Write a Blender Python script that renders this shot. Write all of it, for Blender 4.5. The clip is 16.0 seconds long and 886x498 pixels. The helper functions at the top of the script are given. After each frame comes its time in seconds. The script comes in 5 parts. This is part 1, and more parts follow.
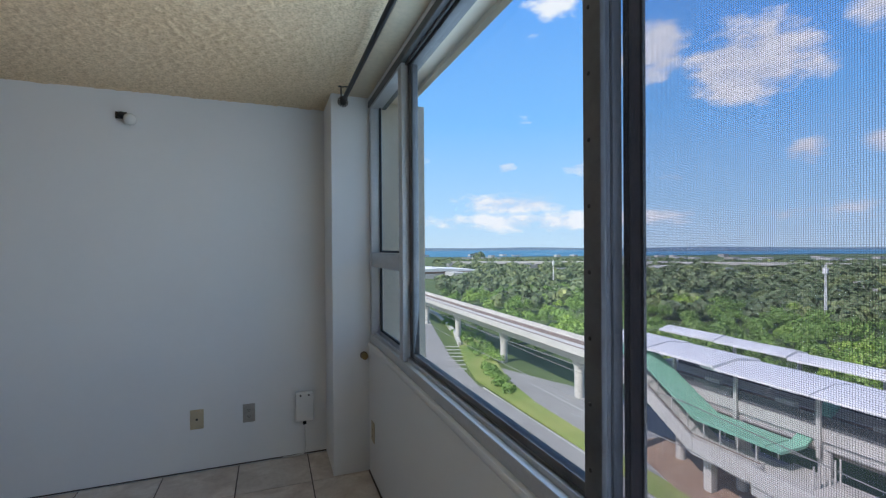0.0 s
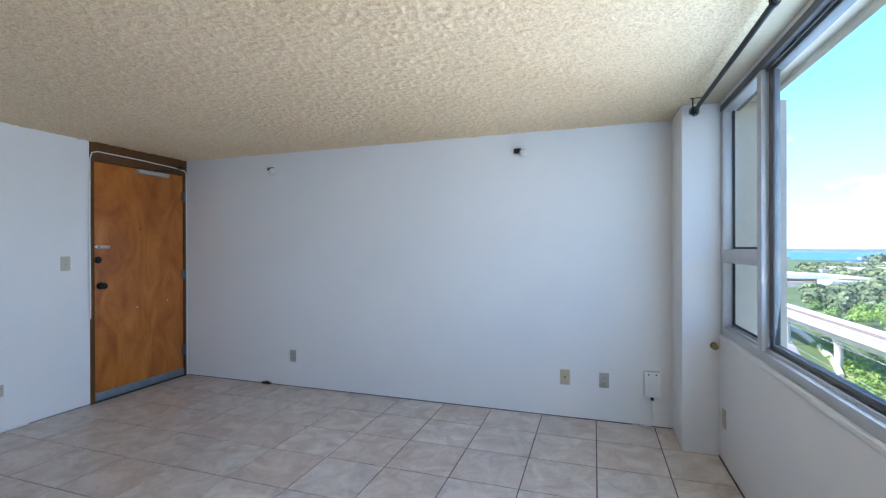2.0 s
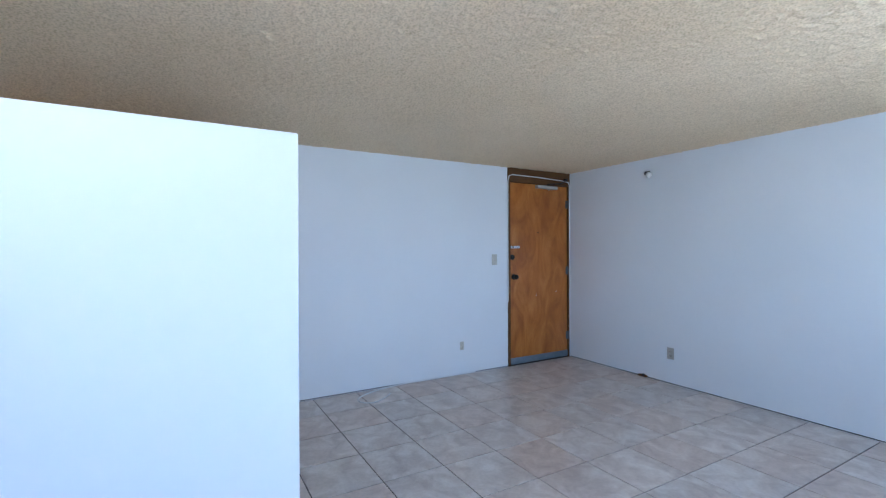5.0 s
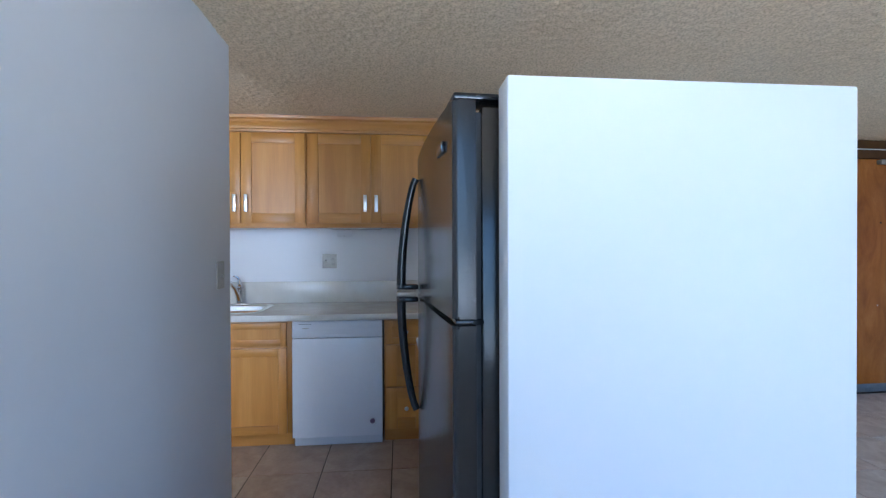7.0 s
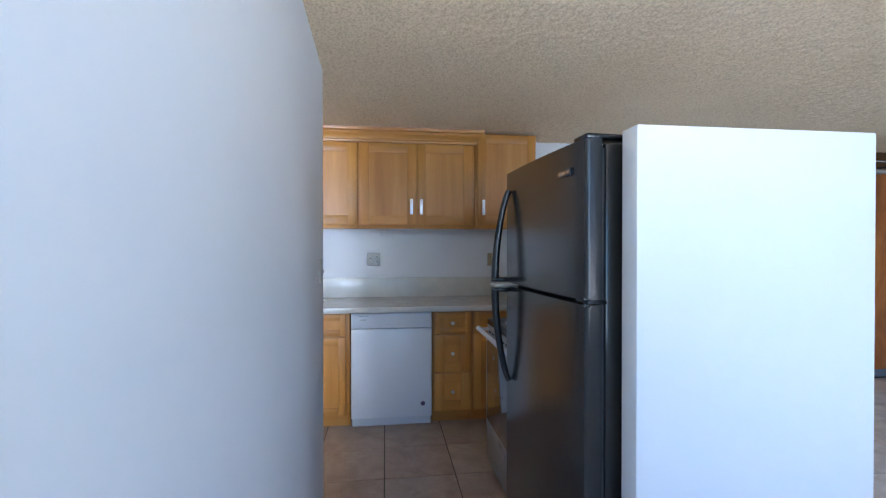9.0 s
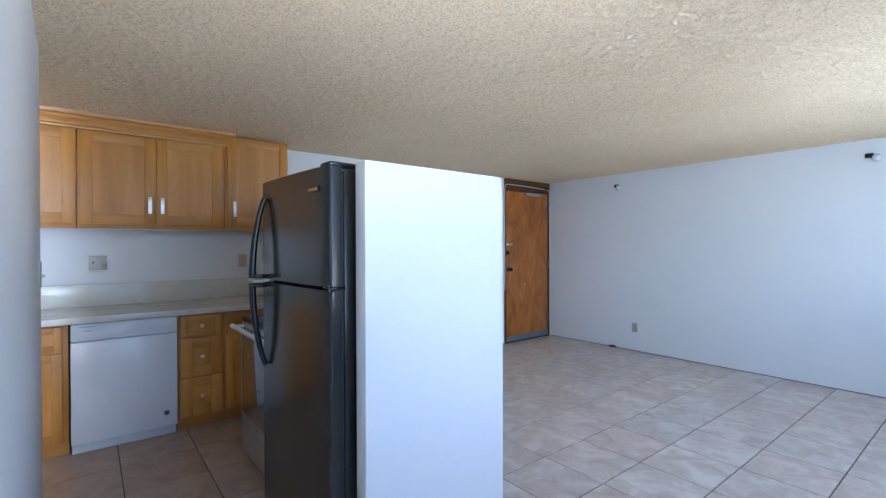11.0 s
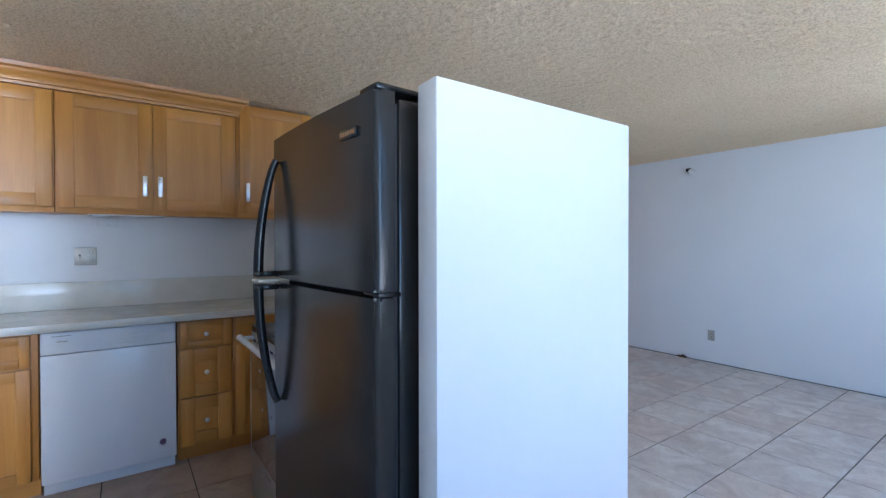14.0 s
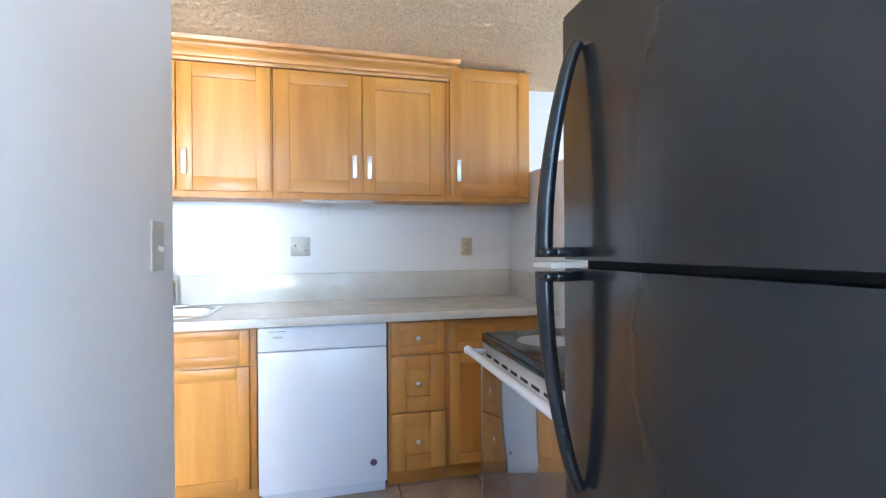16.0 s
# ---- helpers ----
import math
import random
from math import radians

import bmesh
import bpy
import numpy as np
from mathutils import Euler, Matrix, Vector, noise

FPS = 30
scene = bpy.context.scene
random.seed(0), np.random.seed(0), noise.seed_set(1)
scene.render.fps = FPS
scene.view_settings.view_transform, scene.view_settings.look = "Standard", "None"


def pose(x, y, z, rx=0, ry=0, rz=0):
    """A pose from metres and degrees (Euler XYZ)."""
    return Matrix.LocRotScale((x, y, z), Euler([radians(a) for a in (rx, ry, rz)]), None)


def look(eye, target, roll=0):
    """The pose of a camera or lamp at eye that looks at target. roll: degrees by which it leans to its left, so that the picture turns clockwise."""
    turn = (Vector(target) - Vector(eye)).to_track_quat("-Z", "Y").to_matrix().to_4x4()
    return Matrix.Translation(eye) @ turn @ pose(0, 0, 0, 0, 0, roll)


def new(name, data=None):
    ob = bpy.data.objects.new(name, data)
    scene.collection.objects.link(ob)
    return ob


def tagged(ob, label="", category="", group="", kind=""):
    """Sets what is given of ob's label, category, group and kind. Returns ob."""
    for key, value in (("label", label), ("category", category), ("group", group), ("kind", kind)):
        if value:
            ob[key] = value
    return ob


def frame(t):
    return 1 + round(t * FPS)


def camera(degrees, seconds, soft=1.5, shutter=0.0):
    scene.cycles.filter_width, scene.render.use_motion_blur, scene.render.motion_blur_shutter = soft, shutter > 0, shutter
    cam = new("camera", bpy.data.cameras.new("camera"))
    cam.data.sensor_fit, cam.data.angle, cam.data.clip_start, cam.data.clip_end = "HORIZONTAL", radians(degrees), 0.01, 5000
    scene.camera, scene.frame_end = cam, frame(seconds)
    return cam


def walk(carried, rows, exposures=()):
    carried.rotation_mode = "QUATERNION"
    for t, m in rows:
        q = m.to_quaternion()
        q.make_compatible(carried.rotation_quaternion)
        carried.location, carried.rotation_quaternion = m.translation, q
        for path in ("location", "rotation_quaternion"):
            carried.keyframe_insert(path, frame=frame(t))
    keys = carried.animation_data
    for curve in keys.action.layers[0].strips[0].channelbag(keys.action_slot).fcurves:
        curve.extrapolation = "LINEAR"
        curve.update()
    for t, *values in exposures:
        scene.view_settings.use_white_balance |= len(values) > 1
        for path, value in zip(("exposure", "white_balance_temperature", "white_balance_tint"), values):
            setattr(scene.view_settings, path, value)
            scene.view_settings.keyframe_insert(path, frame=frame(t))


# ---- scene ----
cam = camera(89.2, 16.0, 1.25)
PATH = [
    (0, (0.267, 0.213, 1.38), (0.982, 2.081, 1.369), -0.4),
    (0.5, (0.13, -0.031, 1.36), (0.463, 1.941, 1.361), -0.4),
    (1, (0.033, -0.24, 1.344), (0.024, 1.76, 1.346), -0.2),
    (1.5, (0.02, -0.358, 1.362), (-0.313, 1.614, 1.356), -0.1),
    (2, (0.053, -0.377, 1.361), (-0.584, 1.519, 1.356), -0.2),
    (2.5, (0.068, -0.403, 1.351), (-0.837, 1.38, 1.351), -0.1),
    (3, (0.069, -0.448, 1.353), (-1.049, 1.211, 1.351), -0.1),
    (3.2, (0.064, -0.458, 1.351), (-1.125, 1.15, 1.349), -0.1),
    (5.3, (-0.015, -0.978, 1.370), (-1.820, -0.117, 1.363), -0.1),
    (5.5, (-0.046, -1.04, 1.372), (-1.893, -0.273, 1.36), 0.0),
    (6, (-0.171, -1.236, 1.35), (-2.088, -0.666, 1.338), -0.1),
    (6.5, (-0.336, -1.419, 1.372), (-2.303, -1.055, 1.357), -0.1),
    (7, (-0.417, -1.559, 1.359), (-2.407, -1.367, 1.345), -0.2),
    (7.5, (-0.435, -1.731, 1.346), (-2.433, -1.637, 1.344), -0.1),
    (8, (-0.398, -1.858, 1.345), (-2.396, -1.772, 1.344), 0.0),
    (8.2, (-0.36, -1.893, 1.350), (-2.358, -1.805, 1.345), 0.0),
    (10.3, (0.204, -2.163, 1.365), (-1.581, -1.261, 1.356), -0.1),
    (10.5, (0.221, -2.168, 1.364), (-1.504, -1.157, 1.355), -0.1),
    (11, (0.259, -2.175, 1.356), (-1.312, -0.938, 1.345), -0.2),
    (11.5, (0.274, -2.192, 1.349), (-1.162, -0.8, 1.337), -0.1),
    (12, (0.238, -2.172, 1.334), (-1.1, -0.685, 1.319), -0.1),
    (12.5, (0.118, -2.054, 1.326), (-1.198, -0.548, 1.304), -0.1),
    (13, (-0.002, -1.962, 1.309), (-1.341, -0.477, 1.291), -0.1),
    (13.5, (-0.209, -1.936, 1.311), (-1.666, -0.567, 1.293), -0.1),
    (14, (-0.44, -1.919, 1.313), (-2.072, -0.762, 1.291), -0.1),
    (14.5, (-0.657, -1.943, 1.259), (-2.42, -0.999, 1.248), -0.2),
    (15, (-0.871, -1.909, 1.236), (-2.729, -1.167, 1.23), -0.3),
    (15.5, (-1.04, -1.903, 1.219), (-2.957, -1.333, 1.217), -0.3),
    (16, (-1.261, -1.935, 1.224), (-3.203, -1.457, 1.22), -0.4),
]
EXPOSURES = [(0.0, -0.2, 6300, 13), (0.5, 0.05, 6200, 13), (1.0, 0.35, 6100, 14), (1.5, 0.7, 6050, 14), (2.0, 1.05, 5950, 14), (2.5, 1.3, 5800, 14), (3.2, 1.35, 5650, 13), (5.3, 1.15, 5350, 13), (7.2, 1.08, 5350, 14),
             (8.2, 1.25, 5450, 14), (10.3, 1.3, 5600, 14), (13.0, 1.2, 5450, 14), (14.0, 1.25, 5400, 14), (14.5, 1.35, 5400, 14), (15.0, 1.58, 5400, 14), (15.5, 2.3, 5600, 13), (16.0, 2.6, 5700, 13)]
walk(cam, [(t, look(eye, target, roll)) for t, eye, target, roll in PATH], EXPOSURES)

# ---------------------------------------------------------------- light
SUN_ELEVATION, SUN_AZIMUTH = 46.0, 192.0      # degrees; azimuth from +x towards +y: the sun stands behind the building
world = bpy.data.worlds.new("sky")
scene.world = world
world.use_nodes = True
wn = world.node_tree.nodes
sky = wn.new("ShaderNodeTexSky")
sky.sky_type, sky.sun_disc = "NISHITA", False
sky.sun_elevation, sky.sun_rotation = radians(SUN_ELEVATION), radians(90 - SUN_AZIMUTH)
sky.altitude, sky.air_density, sky.dust_density = 30.0, 1.0, 0.6
wn["Background"].inputs["Strength"].default_value = 0.15
world.node_tree.links.new(sky.outputs["Color"], wn["Background"].inputs["Color"])
sun = new("sun", bpy.data.lights.new("sun", "SUN"))
sun.data.energy, sun.data.angle, sun.data.color = 5.0, radians(0.5), (1.0, 0.95, 0.88)
ce, se = math.cos(radians(SUN_ELEVATION)), math.sin(radians(SUN_ELEVATION))
sun.matrix_world = look((200 * ce * math.cos(radians(SUN_AZIMUTH)), 200 * ce * math.sin(radians(SUN_AZIMUTH)), 200 * se), (0, 0, 0))
# daylight through the strip of windows
for y, wide, watts, up in ((1.35, 2.1, 21.0, 0.6), (-1.45, 1.55, 5.0, 0.7)):
    win = new("window_daylight", bpy.data.lights.new("window_daylight", "AREA"))
    win.data.shape, win.data.size, win.data.size_y = "RECTANGLE", wide, 1.35
    win.data.energy, win.data.color = watts, (0.50, 0.74, 1.0)
    win.matrix_world = look((0.955, y, 1.54), (-3.0, y, 1.45 + up))     # much of it comes up from the sunlit ground
# added fill, as if sunlit ground and decks lit the ceiling through the bays
for y, wide, watts, spread, tint, aim in ((1.0, 3.4, 10.0, 120, (0.97, 0.95, 0.90), (-3.0, 0.5, 2.9)), (-1.5, 1.45, 5.5, 76, (0.86, 0.93, 1.0), (-3.0, -2.0, 4.2))):
    up = new("bounce_fill", bpy.data.lights.new("bounce_fill", "AREA"))
    up.data.shape, up.data.size, up.data.size_y, up.data.spread = "RECTANGLE", wide, 0.5, radians(spread)
    up.data.energy, up.data.color = watts, tint
    up.matrix_world = look((0.957, y, 1.08), aim)
# kitchen fill from an unseen window, assumed at the passage's end behind the partition
win2 = new("passage_fill", bpy.data.lights.new("passage_fill", "AREA"))
win2.data.shape, win2.data.size, win2.data.size_y = "RECTANGLE", 0.85, 1.3
win2.data.energy, win2.data.color = 78.0, (0.70, 0.84, 1.0)
win2.matrix_world = look((0.975, -3.02, 1.52), (-0.6, -3.2, 4.6))


# ---------------------------------------------------------------- node helpers
def material(name, rough=0.6, metal=0.0, spec=0.5):
    m = bpy.data.materials.new(name)
    m.use_nodes = True
    b = m.node_tree.nodes["Principled BSDF"]
    b.inputs["Roughness"].default_value = rough
    b.inputs["Metallic"].default_value = metal
    b.inputs["Specular IOR Level"].default_value = spec
    return m, m.node_tree.nodes, m.node_tree.links, b


def tex_noise(nodes, links, scale, detail=4.0, rough=0.55, stretch=None, coord="Object", distort=0.0):
    tc = nodes.new("ShaderNodeTexCoord")
    n = nodes.new("ShaderNodeTexNoise")
    n.inputs["Scale"].default_value, n.inputs["Detail"].default_value = scale, detail
    n.inputs["Roughness"].default_value, n.inputs["Distortion"].default_value = rough, distort
    if stretch:
        mp = nodes.new("ShaderNodeMapping")
        mp.inputs["Scale"].default_value = stretch
        links.new(tc.outputs[coord], mp.inputs["Vector"])
        links.new(mp.outputs["Vector"], n.inputs["Vector"])
    else:
        links.new(tc.outputs[coord], n.inputs["Vector"])
    return n


def ramp(nodes, links, source, stops):
    r = nodes.new("ShaderNodeValToRGB")
    while len(r.color_ramp.elements) < len(stops):
        r.color_ramp.elements.new(0.5)
    for e, (p, c) in zip(r.color_ramp.elements, stops):
        e.position, e.color = p, (*c, 1.0) if len(c) == 3 else c
    links.new(source, r.inputs["Fac"])
    return r


def mix(nodes, links, fac, a, b, blend="MIX"):
    m = nodes.new("ShaderNodeMix")
    m.data_type, m.blend_type = "RGBA", blend
    for sock, v in (("Factor", fac), ("A", a), ("B", b)):
        inp = [i for i in m.inputs if i.name == sock and i.enabled and i.type == ("VALUE" if sock == "Factor" else "RGBA")][0]
        if isinstance(v, (int, float)):
            inp.default_value = v
        elif isinstance(v, tuple):
            inp.default_value = (*v, 1.0)
        else:
            links.new(v, inp)
    return [o for o in m.outputs if o.type == "RGBA"][0]


def math_node(nodes, links, op, a, b=None, clamp=False):
    m = nodes.new("ShaderNodeMath")
    m.operation, m.use_clamp = op, clamp
    for i, v in enumerate((a, b)):
        if v is None:
            continue
        if isinstance(v, (int, float)):
            m.inputs[i].default_value = v
        else:
            links.new(v, m.inputs[i])
    return m.outputs[0]


def bump(nodes, links, b, height, strength, distance):
    n = nodes.new("ShaderNodeBump")
    n.inputs["Strength"].default_value, n.inputs["Distance"].default_value = strength, distance
    links.new(height, n.inputs["Height"])
    links.new(n.outputs["Normal"], b.inputs["Normal"])
    return n


def mottled(name, lo, hi, scale, rough=0.6, metal=0.0, fine=60.0, fine_bump=0.05, dist=0.002, spec=0.5, stretch=None, grain_dark=0.9):
    """A surface with broad mottling and a fine grain."""
    m, n, l, b = material(name, rough, metal, spec)
    broad, grain = tex_noise(n, l, scale, 5, stretch=stretch), tex_noise(n, l, fine, 3)
    c = ramp(n, l, broad.outputs["Fac"], [(0.3, lo), (0.7, hi)])
    g = ramp(n, l, grain.outputs["Fac"], [(0.3, (grain_dark,) * 3), (0.7, (1, 1, 1))])
    l.new(mix(n, l, 1.0, c.outputs["Color"], g.outputs["Color"], "MULTIPLY"), b.inputs["Base Color"])
    r = n.new("ShaderNodeMapRange")
    r.inputs["To Min"].default_value, r.inputs["To Max"].default_value = max(0.02, rough - 0.07), min(1, rough + 0.07)
    l.new(broad.outputs["Fac"], r.inputs["Value"])
    l.new(r.outputs["Result"], b.inputs["Roughness"])
    if fine_bump:
        bump(n, l, b, grain.outputs["Fac"], fine_bump, dist)
    return m


def wood(name, dark, mid, light, along=2, rough=0.38, scale=7.0, along_scale=0.35, swirl=0.6):
    """Straight-grained wood; along: the axis of the grain."""
    m, n, l, b = material(name, rough)
    st = [6.0, 6.0, 6.0]
    st[along] = along_scale
    info = n.new("ShaderNodeObjectInfo")
    tc, mp = n.new("ShaderNodeTexCoord"), n.new("ShaderNodeMapping")
    mp.inputs["Scale"].default_value = st
    l.new(tc.outputs["Object"], mp.inputs["Vector"])
    shift = n.new("ShaderNodeVectorMath")
    shift.operation = "SCALE"
    shift.inputs[0].default_value = (31, 17, 23)
    l.new(info.outputs["Random"], shift.inputs["Scale"])
    l.new(shift.outputs["Vector"], mp.inputs["Location"])
    a, f = n.new("ShaderNodeTexNoise"), n.new("ShaderNodeTexNoise")
    a.inputs["Scale"].default_value, a.inputs["Detail"].default_value, a.inputs["Distortion"].default_value = scale * 0.22, 5, swirl
    f.inputs["Scale"].default_value, f.inputs["Detail"].default_value = scale * 3.0, 4
    for k in (a, f):
        l.new(mp.outputs["Vector"], k.inputs["Vector"])
    c = ramp(n, l, a.outputs["Fac"], [(0.25, dark), (0.5, mid), (0.75, light)])
    g = ramp(n, l, f.outputs["Fac"], [(0.3, (0.93, 0.91, 0.88)), (0.65, (1, 1, 1))])
    tone = ramp(n, l, info.outputs["Random"], [(0.0, (0.93, 0.9, 0.86)), (1.0, (1.06, 1.05, 1.04))])
    cc = mix(n, l, 1.0, c.outputs["Color"], g.outputs["Color"], "MULTIPLY")
    l.new(mix(n, l, 1.0, cc, tone.outputs["Color"], "MULTIPLY"), b.inputs["Base Color"])
    bump(n, l, b, f.outputs["Fac"], 0.06, 0.001)
    return m


# ---------------------------------------------------------------- materials
M = {}
M["wall"] = mottled("wall_paint", (0.80, 0.80, 0.802), (0.84, 0.84, 0.838), 1.1, 0.45, fine=35, fine_bump=0.015, dist=0.001, spec=0.3, grain_dark=0.992)


def popcorn():
    m, n, l, b = material("textured_ceiling", 0.9, spec=0.2)
    a = tex_noise(n, l, 150, 3, 0.6)
    pit_shade = tex_noise(n, l, 95, 3, 0.6)
    v = tex_noise(n, l, 1.1, 4)
    c = ramp(n, l, v.outputs["Fac"], [(0.3, (0.84, 0.66, 0.43)), (0.7, (0.91, 0.73, 0.50))])
    # noise darkens the base colour, standing in for shade in the coat's pits
    d = ramp(n, l, pit_shade.outputs["Fac"], [(0.36, (0.74, 0.71, 0.66)), (0.56, (1, 1, 1))])
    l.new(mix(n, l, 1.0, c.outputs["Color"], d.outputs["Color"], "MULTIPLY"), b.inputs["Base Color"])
    bump(n, l, b, a.outputs["Fac"], 0.7, 0.005)
    return m


M["ceiling"] = popcorn()


def tile_mat(name, lo, mid, hi):
    m, n, l, b = material(name, 0.34, spec=0.45)
    info, tc = n.new("ShaderNodeObjectInfo"), n.new("ShaderNodeTexCoord")
    add = n.new("ShaderNodeVectorMath")
    sc = n.new("ShaderNodeVectorMath")
    sc.operation = "SCALE"
    sc.inputs[0].default_value = (13, 29, 7)
    l.new(info.outputs["Random"], sc.inputs["Scale"])
    l.new(tc.outputs["Object"], add.inputs[0])
    l.new(sc.outputs["Vector"], add.inputs[1])
    a, f = n.new("ShaderNodeTexNoise"), n.new("ShaderNodeTexNoise")
    a.inputs["Scale"].default_value, a.inputs["Detail"].default_value, a.inputs["Distortion"].default_value = 5.5, 6, 1.1
    f.inputs["Scale"].default_value, f.inputs["Detail"].default_value = 45, 4
    for k in (a, f):
        l.new(add.outputs["Vector"], k.inputs["Vector"])
    c = ramp(n, l, a.outputs["Fac"], [(0.3, lo), (0.5, mid), (0.68, hi)])
    g = ramp(n, l, f.outputs["Fac"], [(0.3, (0.9, 0.89, 0.88)), (0.6, (1, 1, 1))])
    tone = ramp(n, l, info.outputs["Random"], [(0.0, (0.95, 0.89, 0.86)), (0.4, (1, 0.97, 0.95)), (0.7, (0.95, 0.96, 0.97)), (1.0, (1.06, 1.06, 1.06))])
    cc = mix(n, l, 1.0, c.outputs["Color"], g.outputs["Color"], "MULTIPLY")
    l.new(mix(n, l, 1.0, cc, tone.outputs["Color"], "MULTIPLY"), b.inputs["Base Color"])
    r = n.new("ShaderNodeMapRange")
    r.inputs["To Min"].default_value, r.inputs["To Max"].default_value = 0.25, 0.38
    l.new(a.outputs["Fac"], r.inputs["Value"])
    l.new(r.outputs["Result"], b.inputs["Roughness"])
    bump(n, l, b, a.outputs["Fac"], 0.04, 0.003)
    return m


M["tile"] = tile_mat("floor_tile", (0.48, 0.395, 0.34), (0.60, 0.52, 0.455), (0.70, 0.635, 0.57))
M["tile_k"] = tile_mat("kitchen_tile", (0.36, 0.26, 0.19), (0.44, 0.33, 0.25), (0.50, 0.39, 0.30))
M["grout"] = mottled("grout", (0.08, 0.066, 0.056), (0.15, 0.125, 0.105), 6, 0.9, fine=90)
M["maple"] = wood("maple", (0.50, 0.205, 0.036), (0.61, 0.275, 0.052), (0.68, 0.335, 0.078))
M["maple_h"] = wood("maple_cross", (0.48, 0.195, 0.034), (0.58, 0.26, 0.049), (0.65, 0.32, 0.074), along=1)
M["door"] = wood("door_veneer", (0.27, 0.075, 0.012), (0.42, 0.137, 0.023), (0.53, 0.205, 0.045), rough=0.36, scale=3.4, along_scale=2.4, swirl=1.9)
M["brown"] = mottled("brown_paint", (0.10, 0.045, 0.016), (0.15, 0.070, 0.026), 5, 0.6, spec=0.2)
M["sweep"] = mottled("grey_blue_metal", (0.16, 0.20, 0.24), (0.22, 0.26, 0.30), 8, 0.45, 0.4)
M["counter"] = mottled("stone_laminate", (0.66, 0.63, 0.56), (0.73, 0.70, 0.63), 9, 0.2, fine=260, fine_bump=0.0)
M["enamel"] = mottled("white_enamel", (0.80, 0.81, 0.85), (0.83, 0.84, 0.88), 2, 0.2, fine=30, fine_bump=0.0, grain_dark=0.985)
M["enamel2"] = mottled("white_plastic", (0.74, 0.76, 0.80), (0.79, 0.81, 0.85), 4, 0.2, fine=50, fine_bump=0.0, grain_dark=0.985)
M["steel"] = mottled("stainless", (0.55, 0.55, 0.55), (0.66, 0.66, 0.65), 12, 0.3, 1.0, fine=120, fine_bump=0.02, stretch=(1, 20, 20))
M["chrome"] = mottled("chrome", (0.72, 0.72, 0.72), (0.8, 0.8, 0.8), 6, 0.12, 1.0, fine_bump=0.0)
M["nickel"] = mottled("brushed_nickel", (0.80, 0.80, 0.80), (0.88, 0.88, 0.88), 25, 0.3, 1.0, fine_bump=0.02)
M["alu"] = mottled("aluminium_frame", (0.54, 0.55, 0.57), (0.62, 0.63, 0.65), 7, 0.42, 0.35, fine=90, fine_bump=0.03)
M["alu_dark"] = mottled("weathered_aluminium", (0.115, 0.115, 0.12), (0.175, 0.175, 0.18), 8, 0.55, 0.15, fine=80, fine_bump=0.03, spec=0.3)
M["rubber"] = mottled("black_rubber", (0.012, 0.012, 0.013), (0.03, 0.03, 0.032), 12, 0.6)
M["blackmetal"] = mottled("black_iron", (0.016, 0.015, 0.015), (0.035, 0.033, 0.031), 15, 0.45, 0.5)
M["almond"] = mottled("almond_plastic", (0.50, 0.41, 0.27), (0.56, 0.47, 0.32), 12, 0.4, fine_bump=0.0, grain_dark=0.985)
M["grey_plate"] = mottled("grey_steel_plate", (0.42, 0.40, 0.36), (0.50, 0.475, 0.43), 15, 0.38, 0.3)
M["ivory"] = mottled("ivory_plastic", (0.53, 0.49, 0.41), (0.59, 0.55, 0.47), 12, 0.35, fine_bump=0.0, grain_dark=0.985)
M["white_plastic"] = mottled("clean_white_plastic", (0.78, 0.78, 0.77), (0.82, 0.82, 0.81), 9, 0.22, fine_bump=0.0, grain_dark=0.985)
M["brass"] = mottled("worn_brass", (0.30, 0.21, 0.09), (0.42, 0.31, 0.15), 40, 0.4, 0.6)
M["slot"] = mottled("dark_slot", (0.01, 0.01, 0.01), (0.02, 0.02, 0.02), 9, 0.7)
M["bulb"] = mottled("frosted_bulb", (0.78, 0.78, 0.76), (0.84, 0.84, 0.82), 9, 0.25, fine_bump=0.0)
M["fin"] = mottled("beige_fin_paint", (0.78, 0.67, 0.53), (0.85, 0.75, 0.62), 1.6, 0.85, fine=40, fine_bump=0.2, dist=0.003)
M["concrete"] = mottled("painted_concrete", (0.36, 0.30, 0.225), (0.45, 0.385, 0.30), 2.2, 0.85, fine=40, fine_bump=0.25, dist=0.004)
def fridge_mat():
    m, n, l, b = material("black_textured_enamel", 0.18, spec=0.55)
    a, g = tex_noise(n, l, 2.2, 3), tex_noise(n, l, 170, 2)
    c = ramp(n, l, a.outputs["Fac"], [(0.3, (0.022, 0.0208, 0.0198)), (0.7, (0.029, 0.0275, 0.0262))])
    l.new(c.outputs["Color"], b.inputs["Base Color"])
    bump(n, l, b, g.outputs["Fac"], 0.2, 0.0009)
    return m


